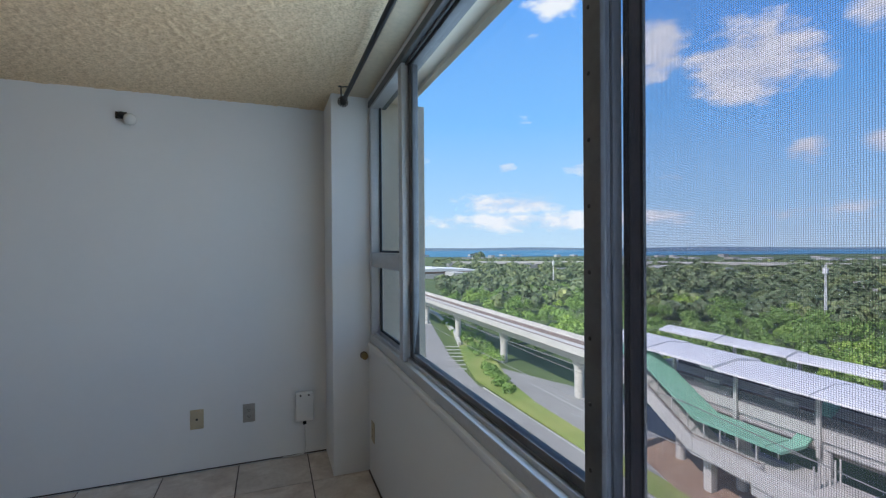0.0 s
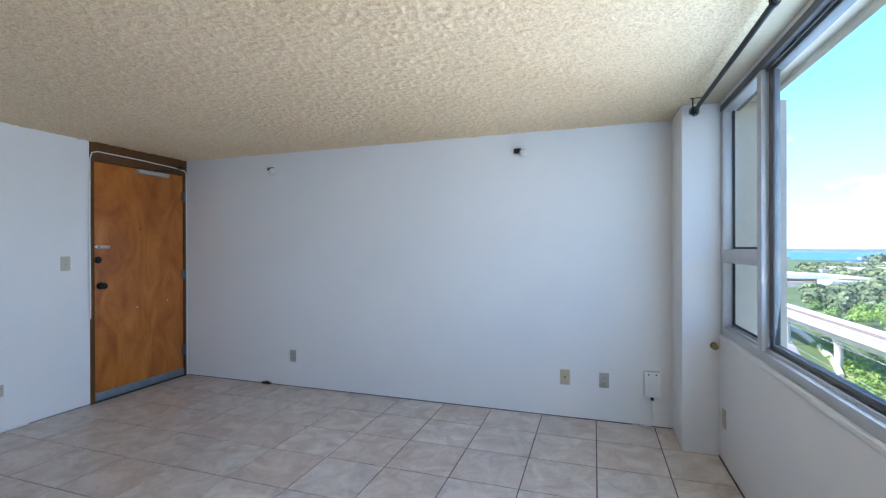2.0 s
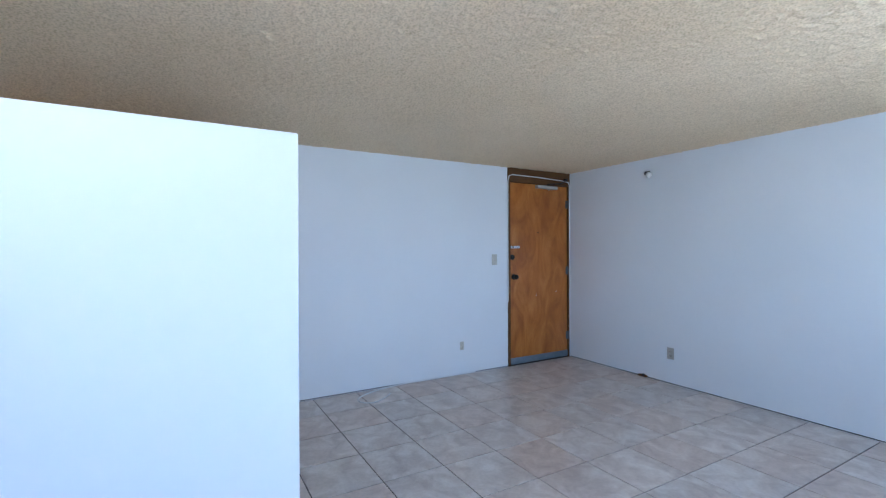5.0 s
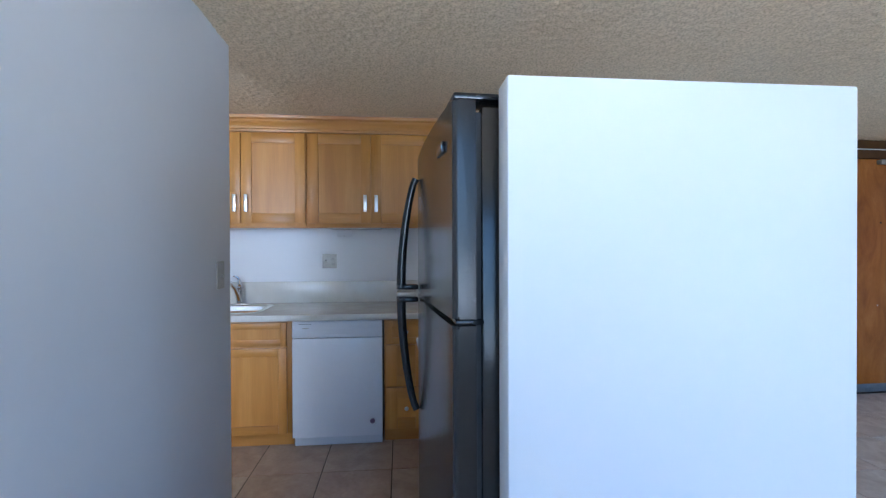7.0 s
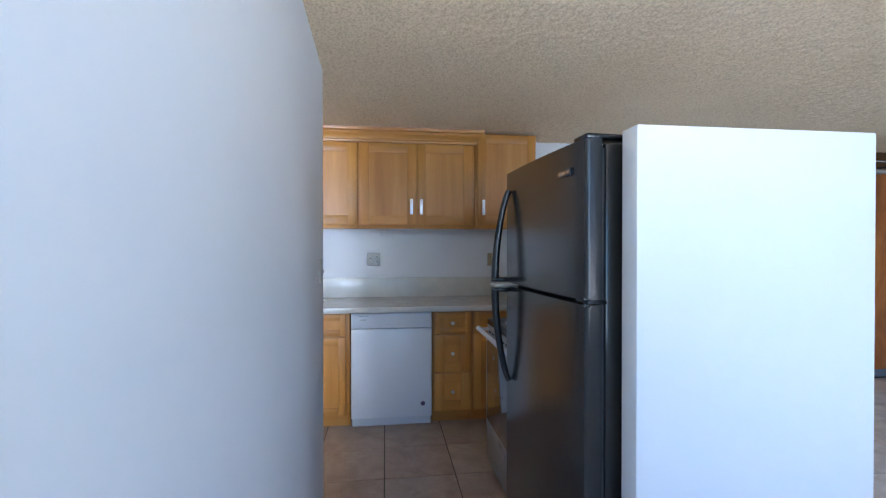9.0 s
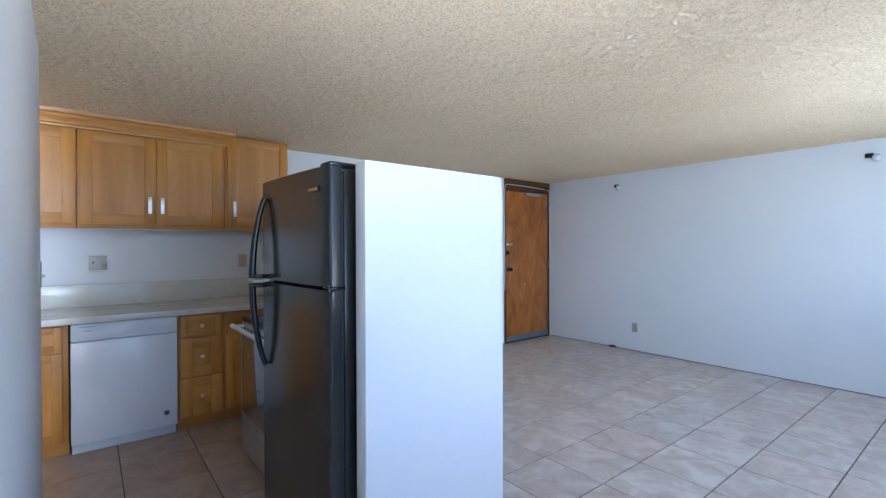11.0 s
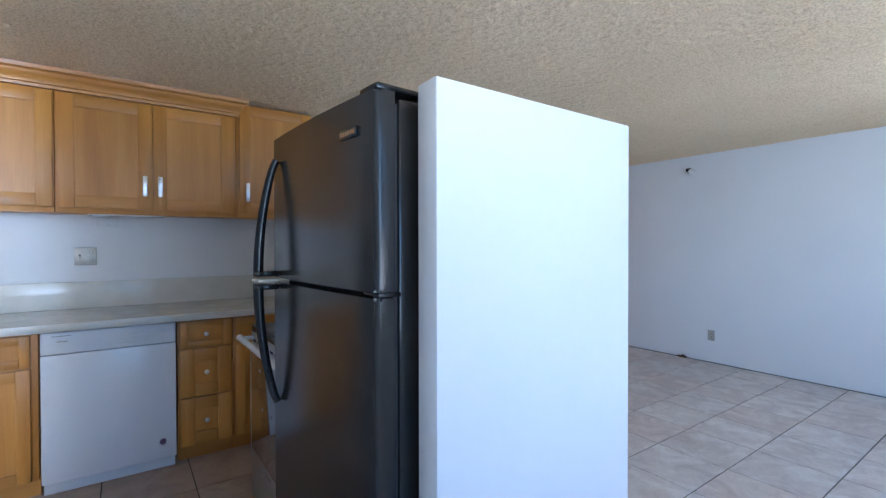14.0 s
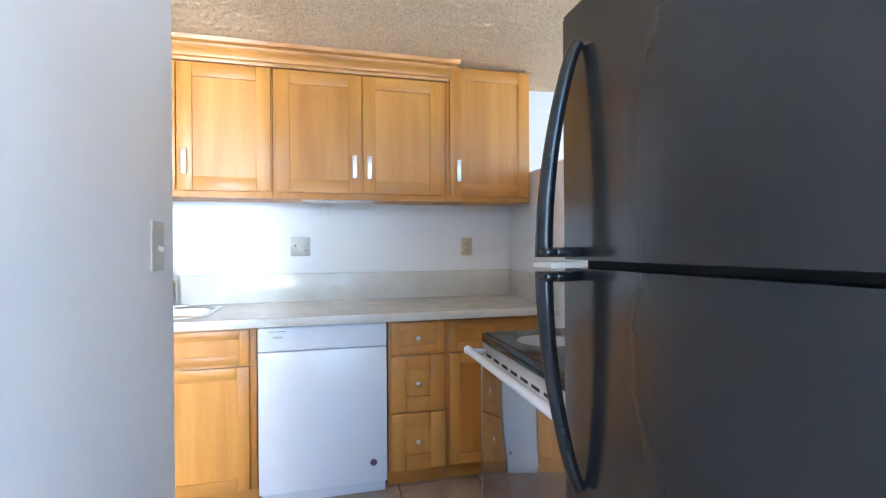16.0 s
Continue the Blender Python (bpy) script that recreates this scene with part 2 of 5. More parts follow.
M["fridge"] = fridge_mat()
M["fridge_gloss"] = mottled("black_gloss_plastic", (0.010, 0.010, 0.011), (0.016, 0.016, 0.017), 6, 0.16, fine_bump=0.0)
M["gasket"] = mottled("gasket", (0.02, 0.02, 0.021), (0.035, 0.035, 0.036), 9, 0.7)
M["ovenglass"] = mottled("oven_glass", (0.035, 0.036, 0.04), (0.05, 0.05, 0.055), 3, 0.06, fine_bump=0.0, spec=0.8)
for sock, value in (("IOR", 2.1), ("Coat Weight", 1.0), ("Coat Roughness", 0.03)):
    M["ovenglass"].node_tree.nodes["Principled BSDF"].inputs[sock].default_value = value
M["panel_gloss"] = mottled("glossy_white_panel", (0.76, 0.78, 0.82), (0.80, 0.82, 0.86), 4, 0.09, fine_bump=0.0, grain_dark=0.99)
M["sticker"] = mottled("purple_sticker", (0.10, 0.06, 0.14), (0.2, 0.12, 0.22), 90, 0.5, fine_bump=0.0)


def glass_mat():
    m = bpy.data.materials.new("window_glass")
    m.use_nodes = True
    n, l = m.node_tree.nodes, m.node_tree.links
    n.remove(n["Principled BSDF"])
    t, g, mx = n.new("ShaderNodeBsdfTransparent"), n.new("ShaderNodeBsdfGlossy"), n.new("ShaderNodeMixShader")
    t.inputs["Color"].default_value = (0.97, 0.985, 0.985, 1)
    g.inputs["Roughness"].default_value = 0.02
    mx.inputs["Fac"].default_value = 0.025
    l.new(t.outputs["BSDF"], mx.inputs[1])
    l.new(g.outputs["BSDF"], mx.inputs[2])
    tr, dirt = n.new("ShaderNodeBsdfTranslucent"), n.new("ShaderNodeMixShader")
    tr.inputs["Color"].default_value = (0.85, 0.87, 0.88, 1)
    film = tex_noise(n, l, 3.0, 4)
    amount = ramp(n, l, film.outputs["Fac"], [(0.3, (0.002, 0.002, 0.002)), (0.7, (0.006, 0.006, 0.006))])
    l.new(amount.outputs["Color"], dirt.inputs["Fac"])
    l.new(mx.outputs["Shader"], dirt.inputs[1])
    l.new(tr.outputs["BSDF"], dirt.inputs[2])
    l.new(dirt.outputs["Shader"], n["Material Output"].inputs["Surface"])
    return m


def screen_mat():
    """Woven insect screen: fine dark threads with open squares between."""
    m = bpy.data.materials.new("insect_screen")
    m.use_nodes = True
    n, l = m.node_tree.nodes, m.node_tree.links
    b = n["Principled BSDF"]
    b.inputs["Base Color"].default_value = (0.10, 0.10, 0.115, 1)
    b.inputs["Roughness"].default_value = 0.6
    tc = n.new("ShaderNodeTexCoord")
    sep = n.new("ShaderNodeSeparateXYZ")
    l.new(tc.outputs["Object"], sep.inputs["Vector"])
    lines = []
    for axis in ("Y", "Z"):
        k = math_node(n, l, "MULTIPLY", sep.outputs[axis], 1 / 0.0023)
        k = math_node(n, l, "FRACT", k)
        lines.append(math_node(n, l, "LESS_THAN", k, 0.24))
    thread = math_node(n, l, "MAXIMUM", lines[0], lines[1])
    t, mx = n.new("ShaderNodeBsdfTransparent"), n.new("ShaderNodeMixShader")
    t.inputs["Color"].default_value = (0.97, 0.955, 1.0, 1)
    l.new(math_node(n, l, "ADD", math_node(n, l, "MULTIPLY", thread, 0.27), 0.06), mx.inputs["Fac"])
    l.new(t.outputs["BSDF"], mx.inputs[1])
    l.new(b.outputs["BSDF"], mx.inputs[2])
    l.new(mx.outputs["Shader"], n["Material Output"].inputs["Surface"])
    return m


M["glass"], M["screen"] = glass_mat(), screen_mat()


# ---------------------------------------------------------------- mesh helpers
BASE = {}


def thing(name, base, label, category, group="", kind=""):
    """A top-level thing: an Empty at its base, under which its parts stand."""
    ob = new(name)
    ob.empty_display_size = 0.1
    ob.location = base
    BASE[ob] = Vector(base)
    return tagged(ob, label, category, group, kind)


def finish(bm, name, mat, smooth=35):
    mesh = bpy.data.meshes.new(name)
    bmesh.ops.recalc_face_normals(bm, faces=bm.faces)
    for f in bm.faces:
        f.smooth = True
    for e in bm.edges:
        if len(e.link_faces) == 2 and e.calc_face_angle(0) > radians(smooth):
            e.smooth = False
    bm.to_mesh(mesh)
    bm.free()
    mesh.materials.append(mat)
    return mesh


def part(name, bm, mat, parent, label=""):
    """One mesh object under a thing or under a part; the bmesh is in world metres."""
    base = BASE[parent]
    bmesh.ops.translate(bm, verts=bm.verts, vec=-base)
    ob = new(name, finish(bm, name, mat))
    ob.parent = parent
    BASE[ob] = base
    return tagged(ob, label)


def solid(name, bm, mat, label="", category="", group="", kind=""):
    """A top-level single mesh, with its origin at its base."""
    lo = Vector([min(v.co[i] for v in bm.verts) for i in range(3)])
    hi = Vector([max(v.co[i] for v in bm.verts) for i in range(3)])
    base = Vector(((lo.x + hi.x) / 2, (lo.y + hi.y) / 2, lo.z))
    bmesh.ops.translate(bm, verts=bm.verts, vec=-base)
    ob = new(name, finish(bm, name, mat))
    ob.location = base
    BASE[ob] = base
    return tagged(ob, label, category, group, kind)


def box(lo, hi, bevel=0.0, bm=None, seg=2):
    bm = bm or bmesh.new()
    c = [(a + b) / 2 for a, b in zip(lo, hi)]
    s = [abs(b - a) for a, b in zip(lo, hi)]
    r = bmesh.ops.create_cube(bm, size=1, matrix=Matrix.LocRotScale(c, None, s))
    if bevel:
        es = {e for v in r["verts"] for e in v.link_edges}
        bmesh.ops.bevel(bm, geom=list(es), offset=min(bevel, min(s) * 0.45), segments=seg, affect="EDGES", profile=0.5)
    return bm


def cyl(p0, p1, r, seg=20, bm=None, r2=None):
    bm = bm or bmesh.new()
    p0, p1 = Vector(p0), Vector(p1)
    d = p1 - p0
    m = Matrix.Translation((p0 + p1) / 2) @ d.to_track_quat("Z", "Y").to_matrix().to_4x4()
    bmesh.ops.create_cone(bm, cap_ends=True, segments=seg, radius1=r, radius2=r if r2 is None else r2, depth=d.length, matrix=m)
    return bm


def ball(c, r, bm=None, seg=14, squash=(1, 1, 1)):
    bm = bm or bmesh.new()
    bmesh.ops.create_uvsphere(bm, u_segments=seg, v_segments=seg // 2 + 2, radius=r, matrix=Matrix.LocRotScale(c, None, squash))
    return bm


def sweep_tube(points, radius, bm=None, seg=10, squash=1.0):
    """A round bar along points."""
    bm = bm or bmesh.new()
    pts = [Vector(p) for p in points]
    rings = []
    side = None
    for i, p in enumerate(pts):
        d = (pts[min(i + 1, len(pts) - 1)] - pts[max(i - 1, 0)]).normalized()
        if side is None:
            side = d.orthogonal().normalized()
        side = (side - d * side.dot(d)).normalized()
        up = d.cross(side)
        r = radius[i] if isinstance(radius, (list, tuple)) else radius
        rings.append([bm.verts.new(p + (side * math.cos(a) + up * math.sin(a) * squash) * r) for a in [k * 2 * math.pi / seg for k in range(seg)]])
    for a, b in zip(rings, rings[1:]):
        for k in range(seg):
            bm.faces.new((a[k], a[(k + 1) % seg], b[(k + 1) % seg], b[k]))
    bm.faces.new(list(reversed(rings[0])))
    bm.faces.new(rings[-1])
    return bm


def prism(profile, axis, a, b, bm=None):
    """A profile (list of 2-tuples in the two other axes) drawn out along an axis from a to b."""
    bm = bm or bmesh.new()

    def at(p, w):
        q = list(p)
        q.insert(axis, w)
        return bm.verts.new(q)
    r0, r1 = [at(p, a) for p in profile], [at(p, b) for p in profile]
    n = len(profile)
    for i in range(n):
        bm.faces.new((r0[i], r0[(i + 1) % n], r1[(i + 1) % n], r1[i]))
    bm.faces.new(list(reversed(r0)))
    bm.faces.new(r1)
    return bm


def structure(name, lo, hi, mat, label, bevel=0.0):
    return solid(name, box(lo, hi, bevel), mat, label, name.split("_")[0], kind="structure")


# ---------------------------------------------------------------- the rooms' shell
CEIL = 2.31
XW, XE, YN, YP, YS = -4.13, 0.825, 3.35, -2.36, -3.6   # west wall, window wall, north wall, partition, far south wall

structure("floor_slab", (XW - 0.2, YS - 0.2, -0.25), (XE + 0.25, YN + 0.2, -0.006), M["grout"], "dark grout bed under the floor tiles")


def sprayed_ceiling():
    """A slab whose underside carries the lumps of a sprayed coat, finer than a fingertip."""
    x0, x1, y0, y1, step = XW - 0.02, XE + 0.055, YS + 0.9, YN + 0.02, 0.0085
    nx, ny = int((x1 - x0) / step), int((y1 - y0) / step)
    rng = np.random.default_rng(21)
    fx, fy = np.fft.fftfreq(nx)[:, None], np.fft.rfftfreq(ny)[None, :]
    f2 = fx * fx + fy * fy
    lumps = np.zeros((nx, ny))
    for sigma, weight in ((0.85, 1.0), (2.0, 0.2)):      # widths in steps
        layer = np.fft.irfft2(np.fft.rfft2(rng.normal(size=(nx, ny))) * np.exp(-2 * (math.pi * sigma) ** 2 * f2), s=(nx, ny))
        lumps += weight * layer / layer.std()
    drop = 0.0012 + 0.0027 * np.clip(lumps + 0.4, 0, 2.2)
    gx, gy = np.meshgrid(np.linspace(x0, x1, nx), np.linspace(y0, y1, ny), indexing="ij")
    verts = np.stack([gx, gy, CEIL - drop], axis=-1).reshape(-1, 3)
    k = (np.arange(nx - 1)[:, None] * ny + np.arange(ny - 1)[None, :]).reshape(-1)
    faces = np.stack([k, k + 1, k + ny + 1, k + ny], axis=1)
    slab = np.array([(x, y, z) for z in (CEIL, CEIL + 0.25) for x, y in ((XW - 0.2, YS - 0.2), (XE + 0.06, YS - 0.2), (XE + 0.06, YN + 0.2), (XW - 0.2, YN + 0.2))])
    b = len(verts)
    box_faces = np.array([(0, 3, 2, 1), (4, 5, 6, 7), (0, 1, 5, 4), (1, 2, 6, 5), (2, 3, 7, 6), (3, 0, 4, 7)]) + b
    mesh = bpy.data.meshes.new("ceiling")
    mesh.from_pydata(np.concatenate([verts, slab]).tolist(), [], np.concatenate([faces, box_faces]).tolist())
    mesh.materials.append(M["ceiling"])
    mesh.polygons.foreach_set("use_smooth", [True] * len(faces) + [False] * 6)
    return tagged(new("ceiling", mesh), "beige sprayed popcorn-textured ceiling", "ceiling", kind="structure")


ceiling = sprayed_ceiling()
structure("wall_north", (XW - 0.2, YN, -0.006), (XE + 0.25, YN + 0.2, CEIL), M["wall"], "long plain white painted wall")
DOOR_Y0, DOOR_Y1 = 2.364, 3.348
structure("wall_west", (XW - 0.2, YS, -0.006), (XW, DOOR_Y0, CEIL), M["wall"], "white painted wall beside the entrance door")
structure("wall_south", (XW - 0.2, YS - 0.2, -0.006), (XE + 0.25, YS, CEIL), M["wall"], "white painted end wall")
solid("wall_partition", prism([(-2.635, YP - 0.11), (XE, YP - 0.11), (XE, -2.262), (-2.635, YP)], 2, -0.006, CEIL), M["wall"], "white painted partition wall with light switches", "wall", kind="structure")
structure("wall_pier", (0.608, 2.972, -0.006), (XE + 0.08, YN, CEIL), M["wall"], "white painted corner pier beside the window", 0.008)
WIN_Y0, WIN_Y1, WIN_Z0, WIN_Z1 = -2.25, 2.972, 0.80, 2.275
structure("wall_east", (XE, YS, -0.006), (XE + 0.18, 2.972, 0.775), M["wall"], "low white painted wall under the window", 0.012)
structure("wall_east_side", (XE, -2.52, 0.775), (XE + 0.18, WIN_Y0, CEIL), M["wall"], "white painted wall beside the window")
structure("wall_east_corner", (XE, YS, 0.775), (XE + 0.18, -3.5, CEIL), M["wall"], "white painted wall at the end of the passage")
structure("wall_east_lintel", (XE, -3.5, 2.2), (XE + 0.18, -2.52, CEIL), M["wall"], "white painted band over the assumed passage window")
structure("wall_east_head", (XE + 0.01, WIN_Y0, WIN_Z1), (XE + 0.06, 2.972, CEIL), M["wall"], "narrow white painted band over the window")
structure("trim_sill", (XE - 0.004, WIN_Y0, 0.765), (XE + 0.12, 2.971, 0.797), M["wall"], "rounded white painted ledge under the window frame", 0.01)

M["smooth_ceiling"] = mottled("smooth_beige_paint", (0.66, 0.54, 0.37), (0.76, 0.63, 0.45), 2.5, 0.7, fine=40, fine_bump=0.05, dist=0.002)
structure("trim_ceiling_band", (0.715, WIN_Y0, CEIL - 0.012), (XE + 0.0098, 2.9718, CEIL - 0.0003), M["smooth_ceiling"], "smooth beige painted strip of ceiling along the window", 0.003)

# dark open joint where the tiles meet the walls
for k, (lo, hi) in enumerate((((XW + 0.02, YN - 0.004, 0.0006), (0.607, YN - 0.0002, 0.0065)), ((XW + 0.0002, -0.609, 0.0006), (XW + 0.004, DOOR_Y0 - 0.002, 0.0065)), ((XE - 0.004, -2.2, 0.0006), (XE - 0.0002, 2.971, 0.0055)))):
    structure("trim_joint_%d" % (k + 1), lo, hi, M["grout"], "dark gap between floor tiles and wall")

# half wall round the kitchen: a long run and a short return
hw = bmesh.new()
box((XW, -0.755, -0.006), (-1.3435, -0.61, 1.688), 0.004, hw)
solid("wall_half_kitchen", hw, M["wall"], "white half-height wall closing off the kitchen", "wall", kind="structure")
structure("wall_half_return", (-1.343, -1.353, -0.006), (-1.263, -0.61, 1.688), M["wall"], "white half-height return wall beside the refrigerator", 0.006)


def panel_wall_y(x):
    """The partition's north face at x."""
    return YP + (x + 2.635) * (0.098 / (XE + 2.635))


# ---------------------------------------------------------------- the window
def window():
    w = thing("window_1", (0.88, 0.36, 0.797), "strip of grey aluminium windows over a low wall", "window", kind="structure")
    a, x0, x1 = M["alu"], 0.836, 0.945
    f = part("window_frame", box((x0, WIN_Y0, 0.7972), (x1, WIN_Y1, 0.845), 0.004), a, w)
    part("window_frame", box((x0 + 0.02, WIN_Y0, 0.8452), (x0 + 0.028, WIN_Y1, 0.862), 0.001), a, w)
    part("window_frame", box((x0 + 0.05, WIN_Y0, 0.8452), (x0 + 0.058, WIN_Y1, 0.866), 0.001), a, w)
    part("window_frame", box((x0 - 0.004, WIN_Y0, 2.235), (x1, WIN_Y1, WIN_Z1), 0.004), M["alu_dark"], w)
    part("window_frame", box((x0 + 0.02, WIN_Y0, 2.222), (x0 + 0.028, WIN_Y1, 2.235), 0.001), M["alu_dark"], w)
    part("window_frame", box((x0 + 0.05, WIN_Y0, 2.222), (x0 + 0.058, WIN_Y1, 2.235), 0.001), M["alu_dark"], w)
    part("jamb", box((x0, 2.915, 0.8452), (0.906, WIN_Y1 - 0.001, 2.2345), 0.003), a, w)
    part("window_frame", box((x0, 2.2855, 2.221), (0.906, 2.9145, 2.2345), 0.002), a, w)
    # north bay: two fixed lights with a broad rail
    part("mullion", box((x0, 2.225, 0.8452), (0.912, 2.285, 2.2345), 0.003), a, w)
    part("rail", box((x0 + 0.004, 2.286, 1.262), (x1 - 0.02, 2.914, 1.345), 0.003), a, w)
    for z0, z1 in ((0.863, 1.26), (1.347, 2.2205)):
        part("pane", box((0.899, 2.287, z0), (0.904, 2.913, z1)), M["glass"], w).visible_shadow = False
        part("gasket", box((0.888, 2.894, z0), (0.898, 2.912, z1)), M["rubber"], w)
        part("gasket", box((0.888, 2.31, z0), (0.898, 2.912, z0 + 0.012)), M["rubber"], w)
    # each slider: a wide pane behind a post, and one behind an insect screen
    for y_post, y_far, screened in ((0.838, 2.222, False), (-0.72, 0.852, True), (-2.24, -0.70, False)):
        y0, y1 = y_post + 0.006, y_far
        wide = 0.055 if y_far > 1 else 0.04
        sx0, sx1 = (0.868, 0.898) if y_far > 1 else (0.861, 0.871)
        part("stile", box((sx0, y1 - wide, 0.868), (sx1, y1, 2.228), 0.003), M["alu_dark"], w)
        if screened:
            part("stile_edge", box((sx0 - 0.002, y1 - 0.014, 0.868), (sx0 - 0.0002, y1 - 0.001, 2.228)), M["rubber"], w)
        part("rail", box((sx0, y0, 0.868), (sx1, y1 - wide - 0.001, 0.892), 0.003), M["alu_dark"], w)
        part("rail", box((sx0, y0, 2.206), (sx1, y1 - wide - 0.001, 2.228), 0.003), M["alu_dark"], w)
        part("gasket", box((sx0 - 0.002, y1 - wide - 0.007, 0.895), (sx0 + 0.004, y1 - wide - 0.0005, 2.204)), M["rubber"], w)
        part("pane", box(((sx0 + sx1) / 2 - 0.002, y0, 0.89), ((sx0 + sx1) / 2 + 0.002, y1 - wide + 0.002, 2.208)), M["glass"], w).visible_shadow = False
        part("mullion", box((0.797, y_post, 0.79), (0.845, y_post + 0.047, 2.274), 0.003), M["alu_dark"], w, "weathered dark post with a row of screws")
        part("groove", box((0.818, y_post - 0.0008, 0.79), (0.823, y_post, 2.274)), M["rubber"], w)
        for k in range(12):
            part("screw", ball((0.797, y_post + 0.03, 0.86 + 0.118 * k), 0.0042, None, 8, (0.5, 1, 1)), M["rubber"], w)
        if screened:
            sc = part("screen", box((0.806, y_post + 0.075, 0.86), (0.8065, y_far - 0.016, 2.205)), M["screen"], w, "fine dark woven insect screen")
            for lo, hi in (((0.80, y_post + 0.05, 0.835), (0.814, y_far - 0.016, 0.86)), ((0.80, y_post + 0.05, 2.205), (0.814, y_far - 0.016, 2.222)), ((0.80, y_post + 0.05, 0.86), (0.814, y_post + 0.075, 2.205))):
                part("screen_frame", box(lo, hi, 0.002), a, w)
    return w


window()
# unseen window, added as the opening for the passage lamp
pw = thing("window_2", (XE + 0.08, -3.01, 0.775), "unseen plain aluminium window assumed at the end of the passage", "window", kind="structure")
for lo, hi in (((XE + 0.02, -3.5, 0.776), (XE + 0.1, -2.52, 0.82)), ((XE + 0.02, -3.5, 2.155), (XE + 0.1, -2.52, 2.199)), ((XE + 0.02, -3.5, 0.821), (XE + 0.1, -3.46, 2.154)), ((XE + 0.02, -2.56, 0.821), (XE + 0.1, -2.52, 2.154))):
    part("window_frame", box(lo, hi, 0.003), M["alu"], pw)
part("pane", box((XE + 0.05, -3.459, 0.822), (XE + 0.055, -2.561, 2.153)), M["glass"], pw).visible_shadow = False


def curtain_rod():
    r = thing("curtain_rod", (0.67, 0.36, 2.235), "black iron curtain rod with caged ball ends, hung from the ceiling", "curtain rod")
    part("rod", cyl((0.67, -2.1, 2.238), (0.67, 2.87, 2.238), 0.0125, 16), M["blackmetal"], r)
    for y, s in ((2.9, 1), (-2.13, -1)):
        b = bmesh.new()
        for k in range(6):
            a = k * math.pi / 6
            pts = [(0.67 + 0.03 * math.sin(u) * math.cos(a), y + 0.03 * math.cos(u) * s, 2.238 + 0.03 * math.sin(u) * math.sin(a)) for u in [j * math.pi * 2 / 16 for j in range(17)]]
            sweep_tube(pts, 0.003, b, 6)
        ball((0.67, y, 2.238), 0.018, b)
        part("finial", b, M["blackmetal"], r)
    for y in (2.845, 1.53, 0.1, -1.6):
        b = sweep_tube([(0.67, y, 2.222), (0.655, y, 2.232), (0.652, y, 2.26), (0.652, y, CEIL - 0.002)], 0.004, None, 8)
        box((0.637, y - 0.012, CEIL - 0.004), (0.70, y + 0.012, CEIL - 0.0005), 0, b)
        cyl((0.67, y - 0.01, 2.238), (0.67, y + 0.01, 2.238), 0.0165, 16, b)
        part("bracket", b, M["blackmetal"], r)


curtain_rod()


